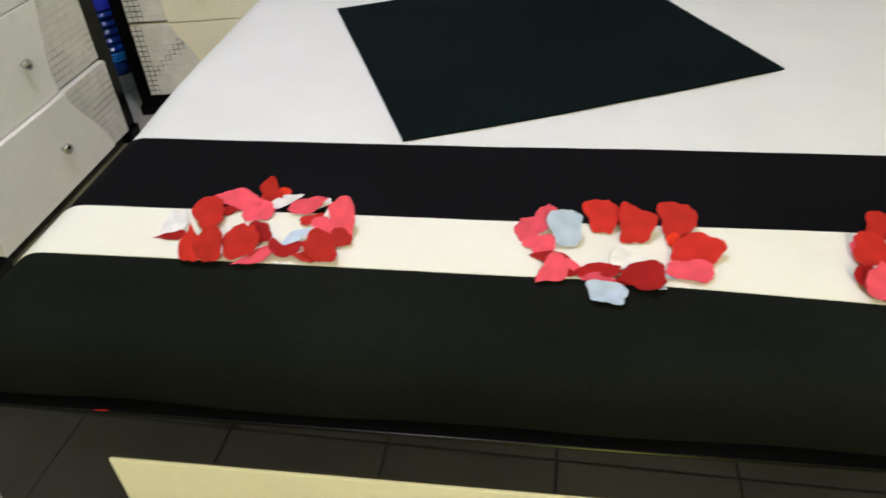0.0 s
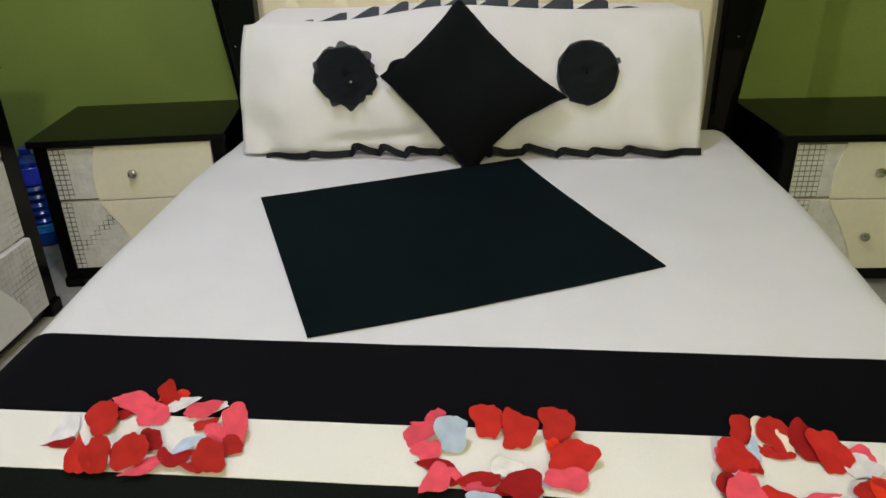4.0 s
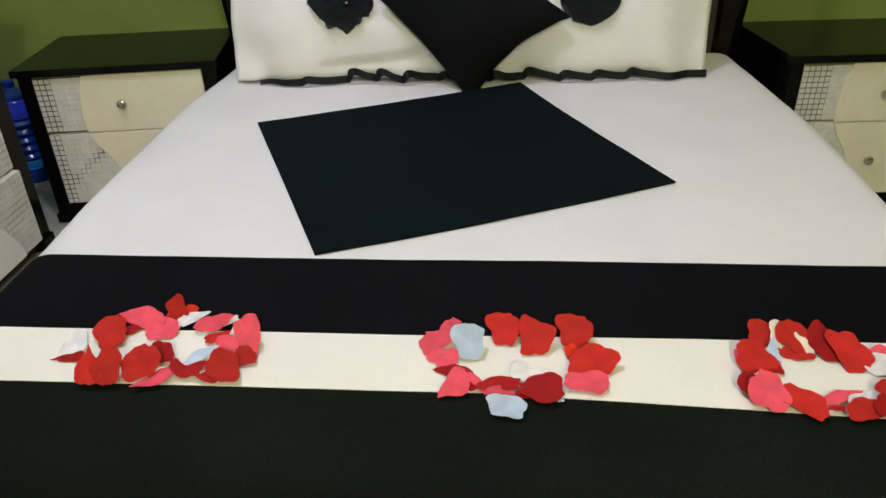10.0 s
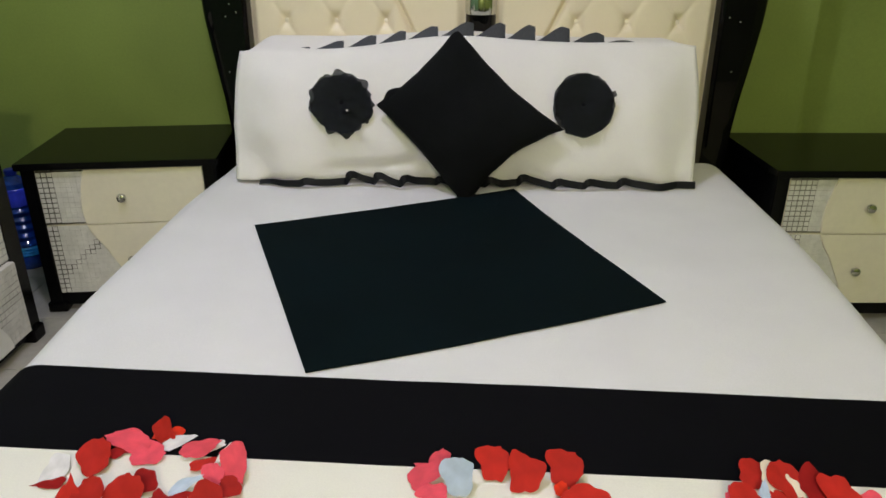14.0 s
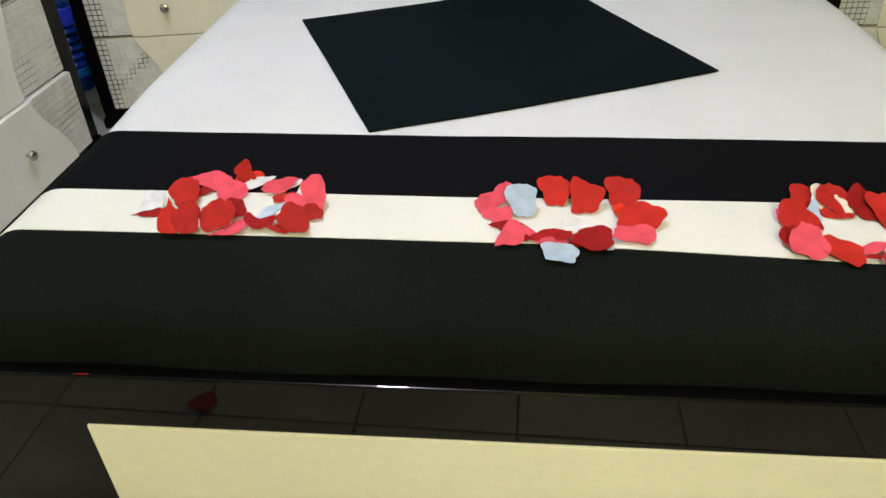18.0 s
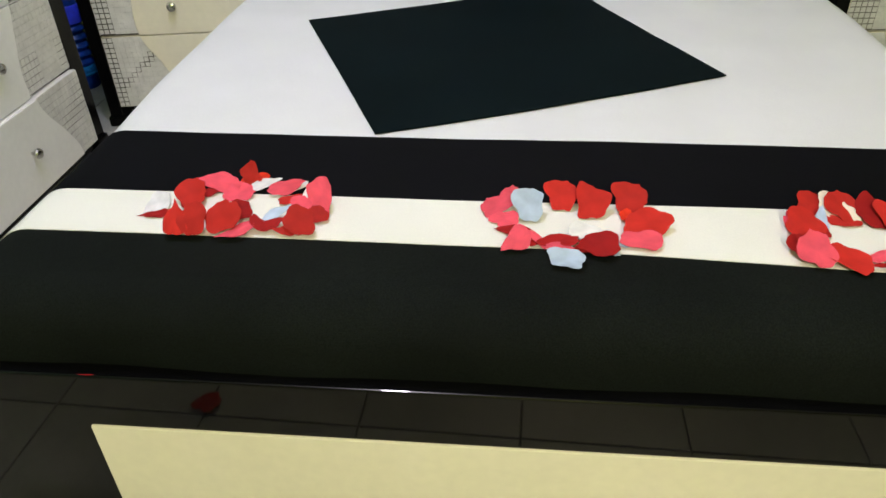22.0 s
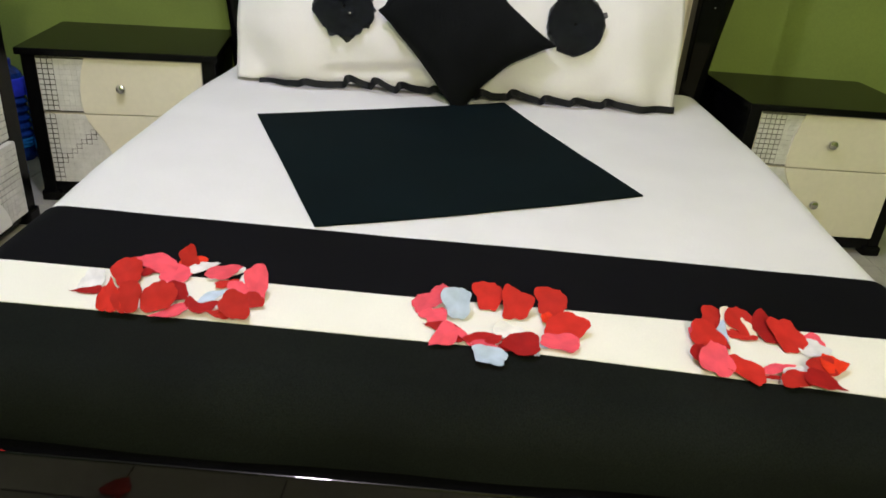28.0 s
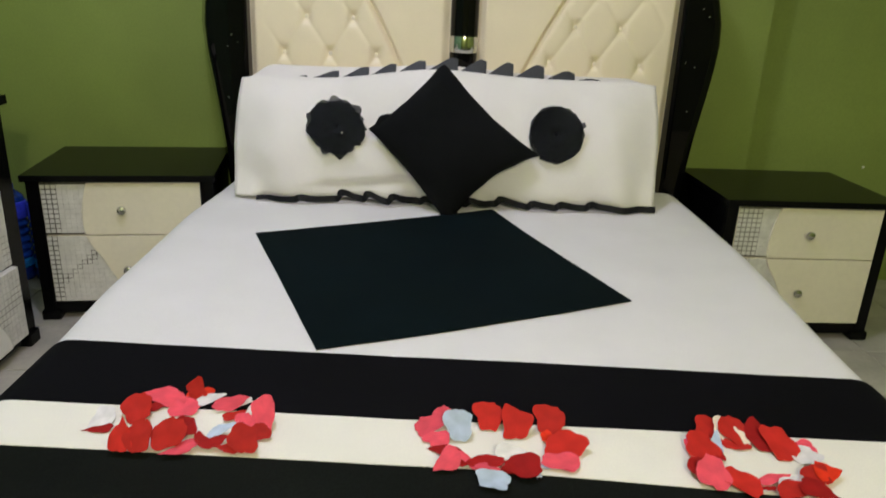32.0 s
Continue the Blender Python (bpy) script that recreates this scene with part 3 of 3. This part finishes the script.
def chest_edge(z, low, high):
    """The same share on the tall chest."""
    f = (z - low) / (high - low)
    return 0.24 + 0.11 * smoothstep(0.85, 0.38, f) - 0.20 * smoothstep(0.34, 0.0, f)


def drawer(parent, x0, x1, z0, z1, low, high, y, skin, joint, edge=wave_edge, flip=False, backing=None, step=0.0163):
    """A drawer front at y facing -y: a mosaic strip beside a raised, wavy lacquered field, with a round knob. joint(i, k) is the width of the open joints round a mosaic piece."""
    front = part("drawer", box(x0, x1, y, y + 0.018, z0, z1, 0.0015, 1), skin, parent, "drawer front with mirror mosaic and pale field")
    rows = 14
    fn = lambda z: edge(z, low, high)
    def fx(s):
        return x1 - s * (x1 - x0) if flip else x0 + s * (x1 - x0)
    zs = [z0 + (z1 - z0) * k / rows for k in range(rows + 1)]
    outline = [(fx(fn(z)), z) for z in zs] + [(fx(1.0), z1), (fx(1.0), z0)]
    if flip:
        outline = outline[::-1]
    part("raised_field", prism(outline[::-1], y, y - 0.008, 0.0025, 2), skin, front, "pale lacquered field with a wavy edge")
    back = [(fx(0.004), z0 + 0.002), (fx(0.004), z1 - 0.002)] + [(fx(fn(z) + 0.015), min(max(z, z0 + 0.002), z1 - 0.002)) for z in zs[::-1]]
    part("mosaic_backing", prism(back if flip else back[::-1], y + 0.001, y - 0.0008), backing or GROUT, front, "dark backing of the mosaic", smooth=0)
    bm = bmesh.new()
    nx, nz = int(0.48 * (x1 - x0) / step), int((z1 - z0) / step)
    for i in range(nx):
        for k in range(nz):
            s = (i + 0.5) * step / (x1 - x0)
            z = z0 + (z1 - z0 - nz * step) / 2 + (k + 0.5) * step
            if s > fn(z) + 0.02:
                continue
            gap = joint(i, k)
            c, h = fx(s), (step - gap) / 2
            tilt = 0.00008 * math.sin(i * 12.9 + k * 78.2)
            a = [bm.verts.new((c + p * h, y - 0.0022 + tilt * p, z + q * h)) for p, q in ((-1, -1), (1, -1), (1, 1), (-1, 1))]
            b = [bm.verts.new((v.co.x, y + 0.001, v.co.z)) for v in a]
            bm.faces.new(a)
            for m in range(4):
                bm.faces.new((a[m], b[m], b[(m + 1) % 4], a[(m + 1) % 4]))
    tagged(part("mosaic", bm, MOSAIC, front, "small square mirror mosaic tiles", smooth=0), kind="stuff")
    part("knob", knob_mesh(), CHROME, front, "round chrome knob", at=pose((x0 + x1) / 2, y - 0.007, (z0 + z1) / 2, 90, 0, 0))
    return front


def nightstand(place, wide, reflected_stairs, turn=0.0, backing=None):
    ns = holder("nightstand", place, "black lacquered nightstand with two cream mosaic drawers", "nightstand", "nightstands beside the bed", turn=turn)
    part("top", box(-0.295, 0.295, -0.018, 0.43, 0.478, 0.50, 0.003), CABINET, ns, "glossy black lacquered top")
    for s in (-1, 1):
        part("side_panel", box(s * 0.265 - 0.020, s * 0.265 + 0.020, 0.0, 0.42, 0.03, 0.478, 0.003), CABINET, ns)
        part("foot", box(s * 0.262 - 0.03, s * 0.262 + 0.03, -0.010, 0.04, 0.0, 0.034, 0.006), CABINET, ns)
        part("foot", box(s * 0.262 - 0.03, s * 0.262 + 0.03, 0.36, 0.41, 0.0, 0.034, 0.006), CABINET, ns)
    part("plinth", box(-0.245, 0.245, 0.002, 0.40, 0.022, 0.062, 0.002), CABINET, ns)
    part("back_panel", box(-0.246, 0.246, 0.41, 0.418, 0.06, 0.478, 0.001), CABINET, ns)
    drawer(ns, -0.244, 0.244, 0.2985, 0.474, 0.064, 0.474, 0.002, CREAM, lambda i, k: 0.0032 if i < wide else 0.0004, backing=backing)
    # The diagonal stair of wider joints imitates a reflection in the mirror mosaic.
    drawer(ns, -0.244, 0.244, 0.064, 0.2955, 0.064, 0.474, 0.002, CREAM, lambda i, k: 0.0032 if i < wide - 1 or (reflected_stairs and abs(k - 2.7 - 0.85 * i) < 0.7) else 0.0004, backing=backing)
    return ns


nightstand((-1.056, 1.13, 0), 3, True, 8.5)
nightstand((1.193, 1.122, 0), 5, False, 2.0, PALEGROUT)

# chest of drawers, turned towards the bed
chest = holder("chest_of_drawers", (-1.292, 0.575, 0), "black chest with three white mosaic drawers, lowest ajar", "chest of drawers", turn=90)
part("top", box(-0.375, 0.375, -0.022, 0.45, 0.742, 0.768, 0.003), CABINET, chest, "black lacquered top")
for x0, x1 in ((-0.363, -0.327), (0.307, 0.372)):
    part("side_panel", box(x0, x1, 0.0, 0.44, 0.03, 0.742, 0.003), CABINET, chest)
for s in (-1, 1):
    part("foot", box(s * 0.342 - 0.03, s * 0.342 + 0.03, -0.012, 0.04, 0.0, 0.045, 0.006), CABINET, chest)
    part("foot", box(s * 0.342 - 0.03, s * 0.342 + 0.03, 0.38, 0.43, 0.0, 0.045, 0.006), CABINET, chest)
part("plinth", box(-0.325, 0.305, 0.004, 0.42, 0.022, 0.05, 0.002), CABINET, chest)
part("back_panel", box(-0.326, 0.306, 0.43, 0.438, 0.05, 0.742, 0.001), CABINET, chest)
drawer(chest, -0.325, 0.305, 0.05, 0.274, 0.05, 0.74, -0.012, PALE, lambda i, k: 0.003 if abs(k - 7.5 + 0.5 * i) < 1.6 else 0.0013, chest_edge, True, PALEGROUT, 0.0185)
drawer(chest, -0.325, 0.305, 0.2765, 0.507, 0.05, 0.74, 0.002, PALE, lambda i, k: 0.0022 if k < 5 and (i > 6 or i < 2) or (k > 9 and i > 8) else 0.0005, chest_edge, True, PALEGROUT, 0.0185)
drawer(chest, -0.325, 0.305, 0.5095, 0.740, 0.05, 0.74, 0.002, PALE, lambda i, k: 0.0005 if k == 0 else 0.003, chest_edge, True, PALEGROUT, 0.0195)
part("drawer_box", box(-0.315, 0.29, -0.008, 0.40, 0.065, 0.262, 0.002), PALE, chest, "pale box of the open lowest drawer")


def doily(u, v):
    """A white cover with a scalloped front edge."""
    x = -0.36 + u * 0.72
    scallop = 0.017 * (1 - abs(math.sin(u * math.pi * 9)))
    y = -0.014 + scallop * (1 - v) + v * 0.40
    return (x, y, 0.7695 + 0.002 + 0.0015 * noise.noise((x * 8, y * 8, 9.0)))


cover = thing("table_cover", sheet(132, 20, doily, 0.002), WHITE, "white cloth with scalloped edge on the chest", "cloth")
cover.matrix_basis = pose(-1.292, 0.575, 0, 0, 0, 90)

# ---- blue water bottles on the floor between the cabinets ----
def water_bottle(x, y, label):
    bottle = holder("water_bottle", (x, y, 0), label, "bottle", "water bottles beside the nightstand")
    ribs = [(0.050 + 0.0045 * math.sin(k * 1.05), 0.088 + 0.148 * k / 29) for k in range(30)]
    part("body", lathe([(0.05, 0.086)] + ribs + [(0.05, 0.24), (0.05, 0.306), (0.046, 0.322), (0.03, 0.338), (0.018, 0.346), (0.016, 0.352)], 20), BLUE, bottle, "ribbed translucent blue body", smooth=25)
    part("foot", lathe([(0.02, 0.004), (0.046, 0.0), (0.053, 0.008), (0.054, 0.03), (0.05, 0.05)], 28), BLUE, bottle, "dark blue foot", smooth=50)
    part("lower_ring", lathe([(0.05, 0.051), (0.055, 0.056), (0.053, 0.062), (0.055, 0.068), (0.053, 0.074), (0.055, 0.080), (0.05, 0.085)], 28), LIT_BLUE, bottle, "ribbed blue ring, its highlight coloured cyan", smooth=30)
    part("band", lathe([(0.0505, 0.240), (0.0525, 0.243), (0.0525, 0.302), (0.0505, 0.305)], 28), VIOLET, bottle, "violet blue paper band")
    part("cap", lathe([(0.019, 0.348), (0.02, 0.351), (0.02, 0.366), (0.017, 0.369)], 24), CAP, bottle, "dark blue screw cap")


water_bottle(-1.605, 1.445, "blue plastic water bottle standing near the corner")
water_bottle(-1.49, 1.45, "blue plastic water bottle standing beside the nightstand")

# Small box added for a pale speck on the wall, not an identified part.
clip = thing("wall_speck", box(1.697, 1.708, NORTH - 0.007, NORTH, 0.484, 0.494, 0.003), MOSAIC, "tiny pale raised speck on the green wall", "cable clip")

# ---- rose petals ----
def petal_mesh(kind, seed):
    """A cloth petal, one unit long and wide, with an uneven rim, cupped, curled and creased: s blunt, o rounded, t drawn to a point, k pinched in the middle."""
    rng = random.Random(seed)
    ph = [rng.uniform(0, 6.3) for _ in range(5)]
    cup, curl, fold = rng.uniform(0.05, 0.4), rng.uniform(-0.1, 0.3), rng.uniform(0.0, 0.5)
    corners = [(rng.uniform(0, 6.3), rng.uniform(0.10, 0.22)) for _ in range(3)]
    side, bend = rng.uniform(0, 6.3), rng.choice((-1, 1)) * rng.uniform(0.1, 0.3)

    def place(rho, a):
        c, q = math.cos(a), math.sin(a)
        r = 1 + 0.06 * math.sin(2 * a + ph[0]) + 0.075 * math.sin(3 * a + ph[1]) + 0.05 * math.sin(5 * a + ph[2]) + 0.018 * math.sin(11 * a + ph[3])
        r += sum(high * math.exp(-abs(math.atan2(math.sin(a - at), math.cos(a - at))) / 0.16) for at, high in corners) - 0.08 - 0.10 * math.exp(-((math.atan2(math.sin(a - side), math.cos(a - side))) / 0.3) ** 2)
        if kind == "s":
            r *= (abs(c) ** 3.4 + abs(q) ** 3.4) ** (-1 / 3.4) * 0.97
        x, y = rho * r * c, rho * r * q
        up = min(1.0, max(0.0, (y + 1) / 2))
        if kind == "s":
            x *= 0.78 + 0.22 * up
        elif kind == "t":
            x = x * 1.22 * (1 - 0.85 * up ** 1.5) + bend * 0.7 * up ** 2
        elif kind == "k":
            x = x * (0.60 + 0.42 * y * y) + bend * 1.2 * (y * y - 0.5)
        z = cup * 0.16 * x * x + curl * 0.3 * max(0.0, y) ** 2 + fold * 0.45 * max(0.0, x * math.cos(side) + y * math.sin(side) - 0.45) ** 2
        z += 0.022 * math.sin(3.1 * x + 1.4 * y + ph[4]) + 0.016 * math.sin(4.2 * y - 2 * x + ph[0]) + 0.012 * math.sin(7 * a + ph[1]) * rho ** 3
        return Vector((x * 0.5, y * 0.5, z))
    n, rings = 48, 6
    bm = bmesh.new()
    layers = []
    for drop in (0.0, 0.012):
        middle = bm.verts.new(place(0, 0) - Vector((0, 0, drop)))
        grid = [[bm.verts.new(place((k + 1) / rings, 2 * math.pi * i / n) - Vector((0, 0, drop))) for i in range(n)] for k in range(rings)]
        for i in range(n):
            bm.faces.new((middle, grid[0][i], grid[0][(i + 1) % n]))
            for k in range(rings - 1):
                bm.faces.new((grid[k][i], grid[k + 1][i], grid[k + 1][(i + 1) % n], grid[k][(i + 1) % n]))
        layers.append(grid[-1])
    for i in range(n):
        bm.faces.new((layers[0][i], layers[1][i], layers[1][(i + 1) % n], layers[0][(i + 1) % n]))
    return bm


# Across, along the bed, width, length, turn, colour and form, tilt
LEFT_FAR = [
    (-0.545, -0.190, 0.041, 0.055, 0, "Ws", 12), (-0.543, -0.218, 0.019, 0.047, 98, "Dt", 8), (-0.501, -0.176, 0.047, 0.055, 4, "Ro", 28), (-0.477, -0.153, 0.022, 0.033, -67, "Dt", 12),
    (-0.437, -0.158, 0.043, 0.047, -83, "Po", 15), (-0.474, -0.137, 0.039, 0.072, 80, "Pt", 28), (-0.424, -0.113, 0.024, 0.045, -82, "Oo", 12), (-0.403, -0.131, 0.025, 0.062, -60, "Wt", 18),
    (-0.427, -0.120, 0.035, 0.039, -15, "Rt", 55), (-0.360, -0.148, 0.026, 0.066, -61, "Wk", 18), (-0.364, -0.149, 0.029, 0.058, -66, "Pt", 30), (-0.352, -0.173, 0.022, 0.042, -58, "Rt", 12),
    (-0.330, -0.163, 0.009, 0.042, -25, "Wt", 35), (-0.305, -0.221, 0.032, 0.034, 0, "Ro", 18),
]
LEFT_NEAR = [
    (-0.303, -0.193, 0.042, 0.058, -144, "Pt", 44), (-0.361, -0.221, 0.019, 0.053, -51, "Bt", 20), (-0.414, -0.219, 0.035, 0.034, 17, "Do", 30), (-0.343, -0.262, 0.021, 0.036, 87, "Rt", 10),
    (-0.327, -0.210, 0.031, 0.043, -155, "Pt", 25), (-0.356, -0.238, 0.015, 0.037, -87, "Dk", 8), (-0.373, -0.251, 0.034, 0.043, 77, "Dk", 18), (-0.321, -0.254, 0.045, 0.047, 9, "Ro", 32),
    (-0.485, -0.253, 0.012, 0.031, 0, "Bo", 10), (-0.408, -0.270, 0.025, 0.055, 123, "Pt", 10), (-0.427, -0.253, 0.050, 0.051, -14, "Ro", 36), (-0.465, -0.262, 0.040, 0.052, 175, "Ro", 40),
    (-0.491, -0.262, 0.033, 0.053, 8, "Rt", 44),
]
MIDDLE_FAR = [
    (-0.063, -0.165, 0.014, 0.022, 75, "Pt", 12), (-0.056, -0.188, 0.036, 0.052, 118, "Ps", 20), (-0.036, -0.158, 0.031, 0.028, 0, "Po", 25),
    (-0.034, -0.245, 0.023, 0.060, 76, "Dt", 14), (-0.045, -0.220, 0.030, 0.044, 97, "Po", 16), (0.033, -0.172, 0.050, 0.047, 4, "Rs", 34), (0.075, -0.192, 0.053, 0.054, -5, "Rs", 36),
    (0.126, -0.180, 0.055, 0.047, -7, "Rs", 34), (0.120, -0.209, 0.019, 0.023, 0, "Oo", 20), (-0.013, -0.203, 0.049, 0.051, 3, "Bs", 36), (-0.005, -0.273, 0.019, 0.023, -74, "Dt", 6),
]
MIDDLE_NEAR = [
    (-0.002, -0.273, 0.014, 0.040, -147, "Pt", 18), (0.110, -0.272, 0.017, 0.023, 0, "Bo", 8), (0.094, -0.298, 0.012, 0.013, 90, "Bo", 4), (0.131, -0.272, 0.037, 0.056, -100, "Ps", 16),
    (0.143, -0.238, 0.047, 0.067, -88, "Ro", 27), (-0.031, -0.282, 0.034, 0.053, 136, "Pt", 26), (0.026, -0.287, 0.017, 0.043, -98, "Pt", 8), (0.032, -0.317, 0.037, 0.045, 80, "Bs", 20),
    (0.024, -0.276, 0.027, 0.056, -76, "Do", 10), (0.058, -0.292, 0.021, 0.032, -98, "Dt", 6), (0.078, -0.285, 0.046, 0.057, 78, "Do", 9), (0.060, -0.258, 0.030, 0.052, 76, "Ws", 34),
]
RIGHT_FAR = [
    (0.379, -0.172, 0.046, 0.049, 0, "Ro", 18), (0.406, -0.187, 0.050, 0.070, 14, "Yo", 18), (0.407, -0.209, 0.032, 0.044, 82, "Ro", 5), (0.411, -0.187, 0.046, 0.058, 12, "Ro", 21),
    (0.454, -0.201, 0.059, 0.061, 77, "Ds", 18), (0.469, -0.215, 0.052, 0.065, -164, "Rs", 21), (0.503, -0.219, 0.040, 0.047, -82, "Ps", 9), (0.502, -0.234, 0.046, 0.054, -90, "Wo", 5),
    (0.333, -0.223, 0.018, 0.048, 0, "Po", 11), (0.347, -0.230, 0.050, 0.055, -8, "Ro", 22), (0.373, -0.217, 0.019, 0.055, -11, "Bt", 15), (0.364, -0.239, 0.025, 0.031, 82, "Dt", 8),
]
RIGHT_NEAR = [
    (0.325, -0.282, 0.033, 0.044, 0, "Do", 16), (0.341, -0.253, 0.009, 0.020, 0, "Wo", 5), (0.338, -0.299, 0.047, 0.053, 13, "Po", 23), (0.374, -0.308, 0.040, 0.060, -125, "Rs", 17),
    (0.412, -0.316, 0.013, 0.021, -90, "Dk", 4), (0.392, -0.293, 0.009, 0.022, 72, "Wt", 21), (0.427, -0.295, 0.021, 0.050, -75, "Pt", 8), (0.443, -0.304, 0.025, 0.056, -51, "Wt", 8),
    (0.488, -0.287, 0.038, 0.045, -83, "Rs", 12), (0.509, -0.285, 0.037, 0.048, -76, "Ot", 14), (0.440, -0.321, 0.033, 0.049, -83, "Ro", 11), (0.476, -0.324, 0.035, 0.058, -111, "Dt", 12),
]
NAMES = {"R": "red", "D": "dark red", "P": "pink", "W": "white", "B": "pale blue", "O": "orange red", "Y": "pale cream"}
PETALS = {c + k: [finish("rose_petal", petal_mesh(k, n * 7 + ord(c) + ord(k)), PETAL[c], 70) for n in range(5)] for c in NAMES for k in "sotk"}
for ring, rows in (("west", LEFT_FAR + LEFT_NEAR), ("middle", MIDDLE_FAR + MIDDLE_NEAR), ("east", RIGHT_FAR + RIGHT_NEAR)):
    rng = random.Random(len(rows))
    for n, (x, y, wide, long, turn, look_of, tilt) in enumerate(rows):
        ob = new("rose_petal", PETALS[look_of][rng.randrange(5)])
        size = 0.92 if look_of[0] in "WY" else 1.03
        m = pose(0, 0, 0, tilt, rng.uniform(-4, 4), 0) @ pose(0, 0, 0, 0, 0, turn) @ Matrix.Diagonal((wide * size, long * size, (0.3 * (wide + long) + 0.008) * (0.45 if look_of[0] in "WY" else 1.0), 1))
        low = min((m @ v.co).z for v in ob.data.vertices)
        place = bed_point(x, y, 0.004)
        ob.matrix_basis = Matrix.Translation((x, y, place[2] + 0.0012 + 0.0003 * n - low)) @ m
        tagged(ob, NAMES[look_of[0]] + " cloth rose petal lying on the bed runner", "rose petal", "petals in the " + ring + " ring")
ob = new("rose_petal", PETALS["Rs"][1])
ob.matrix_basis = pose(-0.605, -0.733, 0.008, 0, 0, 25) @ Matrix.Diagonal((0.052, 0.056, 0.03, 1))
tagged(ob, "red cloth rose petal dropped on the tiled floor", "rose petal")

# Red petal mesh squeezed thin, added to draw a glint on the edge.
ob = new("rose_petal", PETALS["Dt"][3])
ob.matrix_basis = pose(-0.57, -0.434, 0.364, 0, 0, 90) @ Matrix.Diagonal((0.0022, 0.024, 0.002, 1))
tagged(ob, "thin red sliver drawing a glint on the footboard's edge", "rose petal")

# ---- floor tiles ----
STEP = 0.2915
tile_meshes = {}
for i in range(-7, 9):
    for j in range(-7, 10):
        x0, y0 = max(-0.0205 + i * STEP, WEST), max(-0.707 + j * STEP, SOUTH)
        x1, y1 = min(-0.0205 + (i + 1) * STEP, EAST), min(-0.707 + (j + 1) * STEP, NORTH)
        if x1 - x0 < 0.02 or y1 - y0 < 0.02:
            continue
        key = (round(x1 - x0, 3), round(y1 - y0, 3))
        if key not in tile_meshes:
            tile_meshes[key] = finish("tile", box(-key[0] / 2 + 0.0015, key[0] / 2 - 0.0015, -key[1] / 2 + 0.0015, key[1] / 2 - 0.0015, -0.006, 0.0, 0.001, 1), TILE, 0)
        ob = new("tile", tile_meshes[key])
        ob.parent = floor
        turn = 90 * ((i * 7 + j * 5 + (i * j) % 3) % 4) if key[0] == key[1] else 0
        ob.matrix_basis = pose((x0 + x1) / 2, (y0 + y1) / 2, 0, 0, 0, turn)
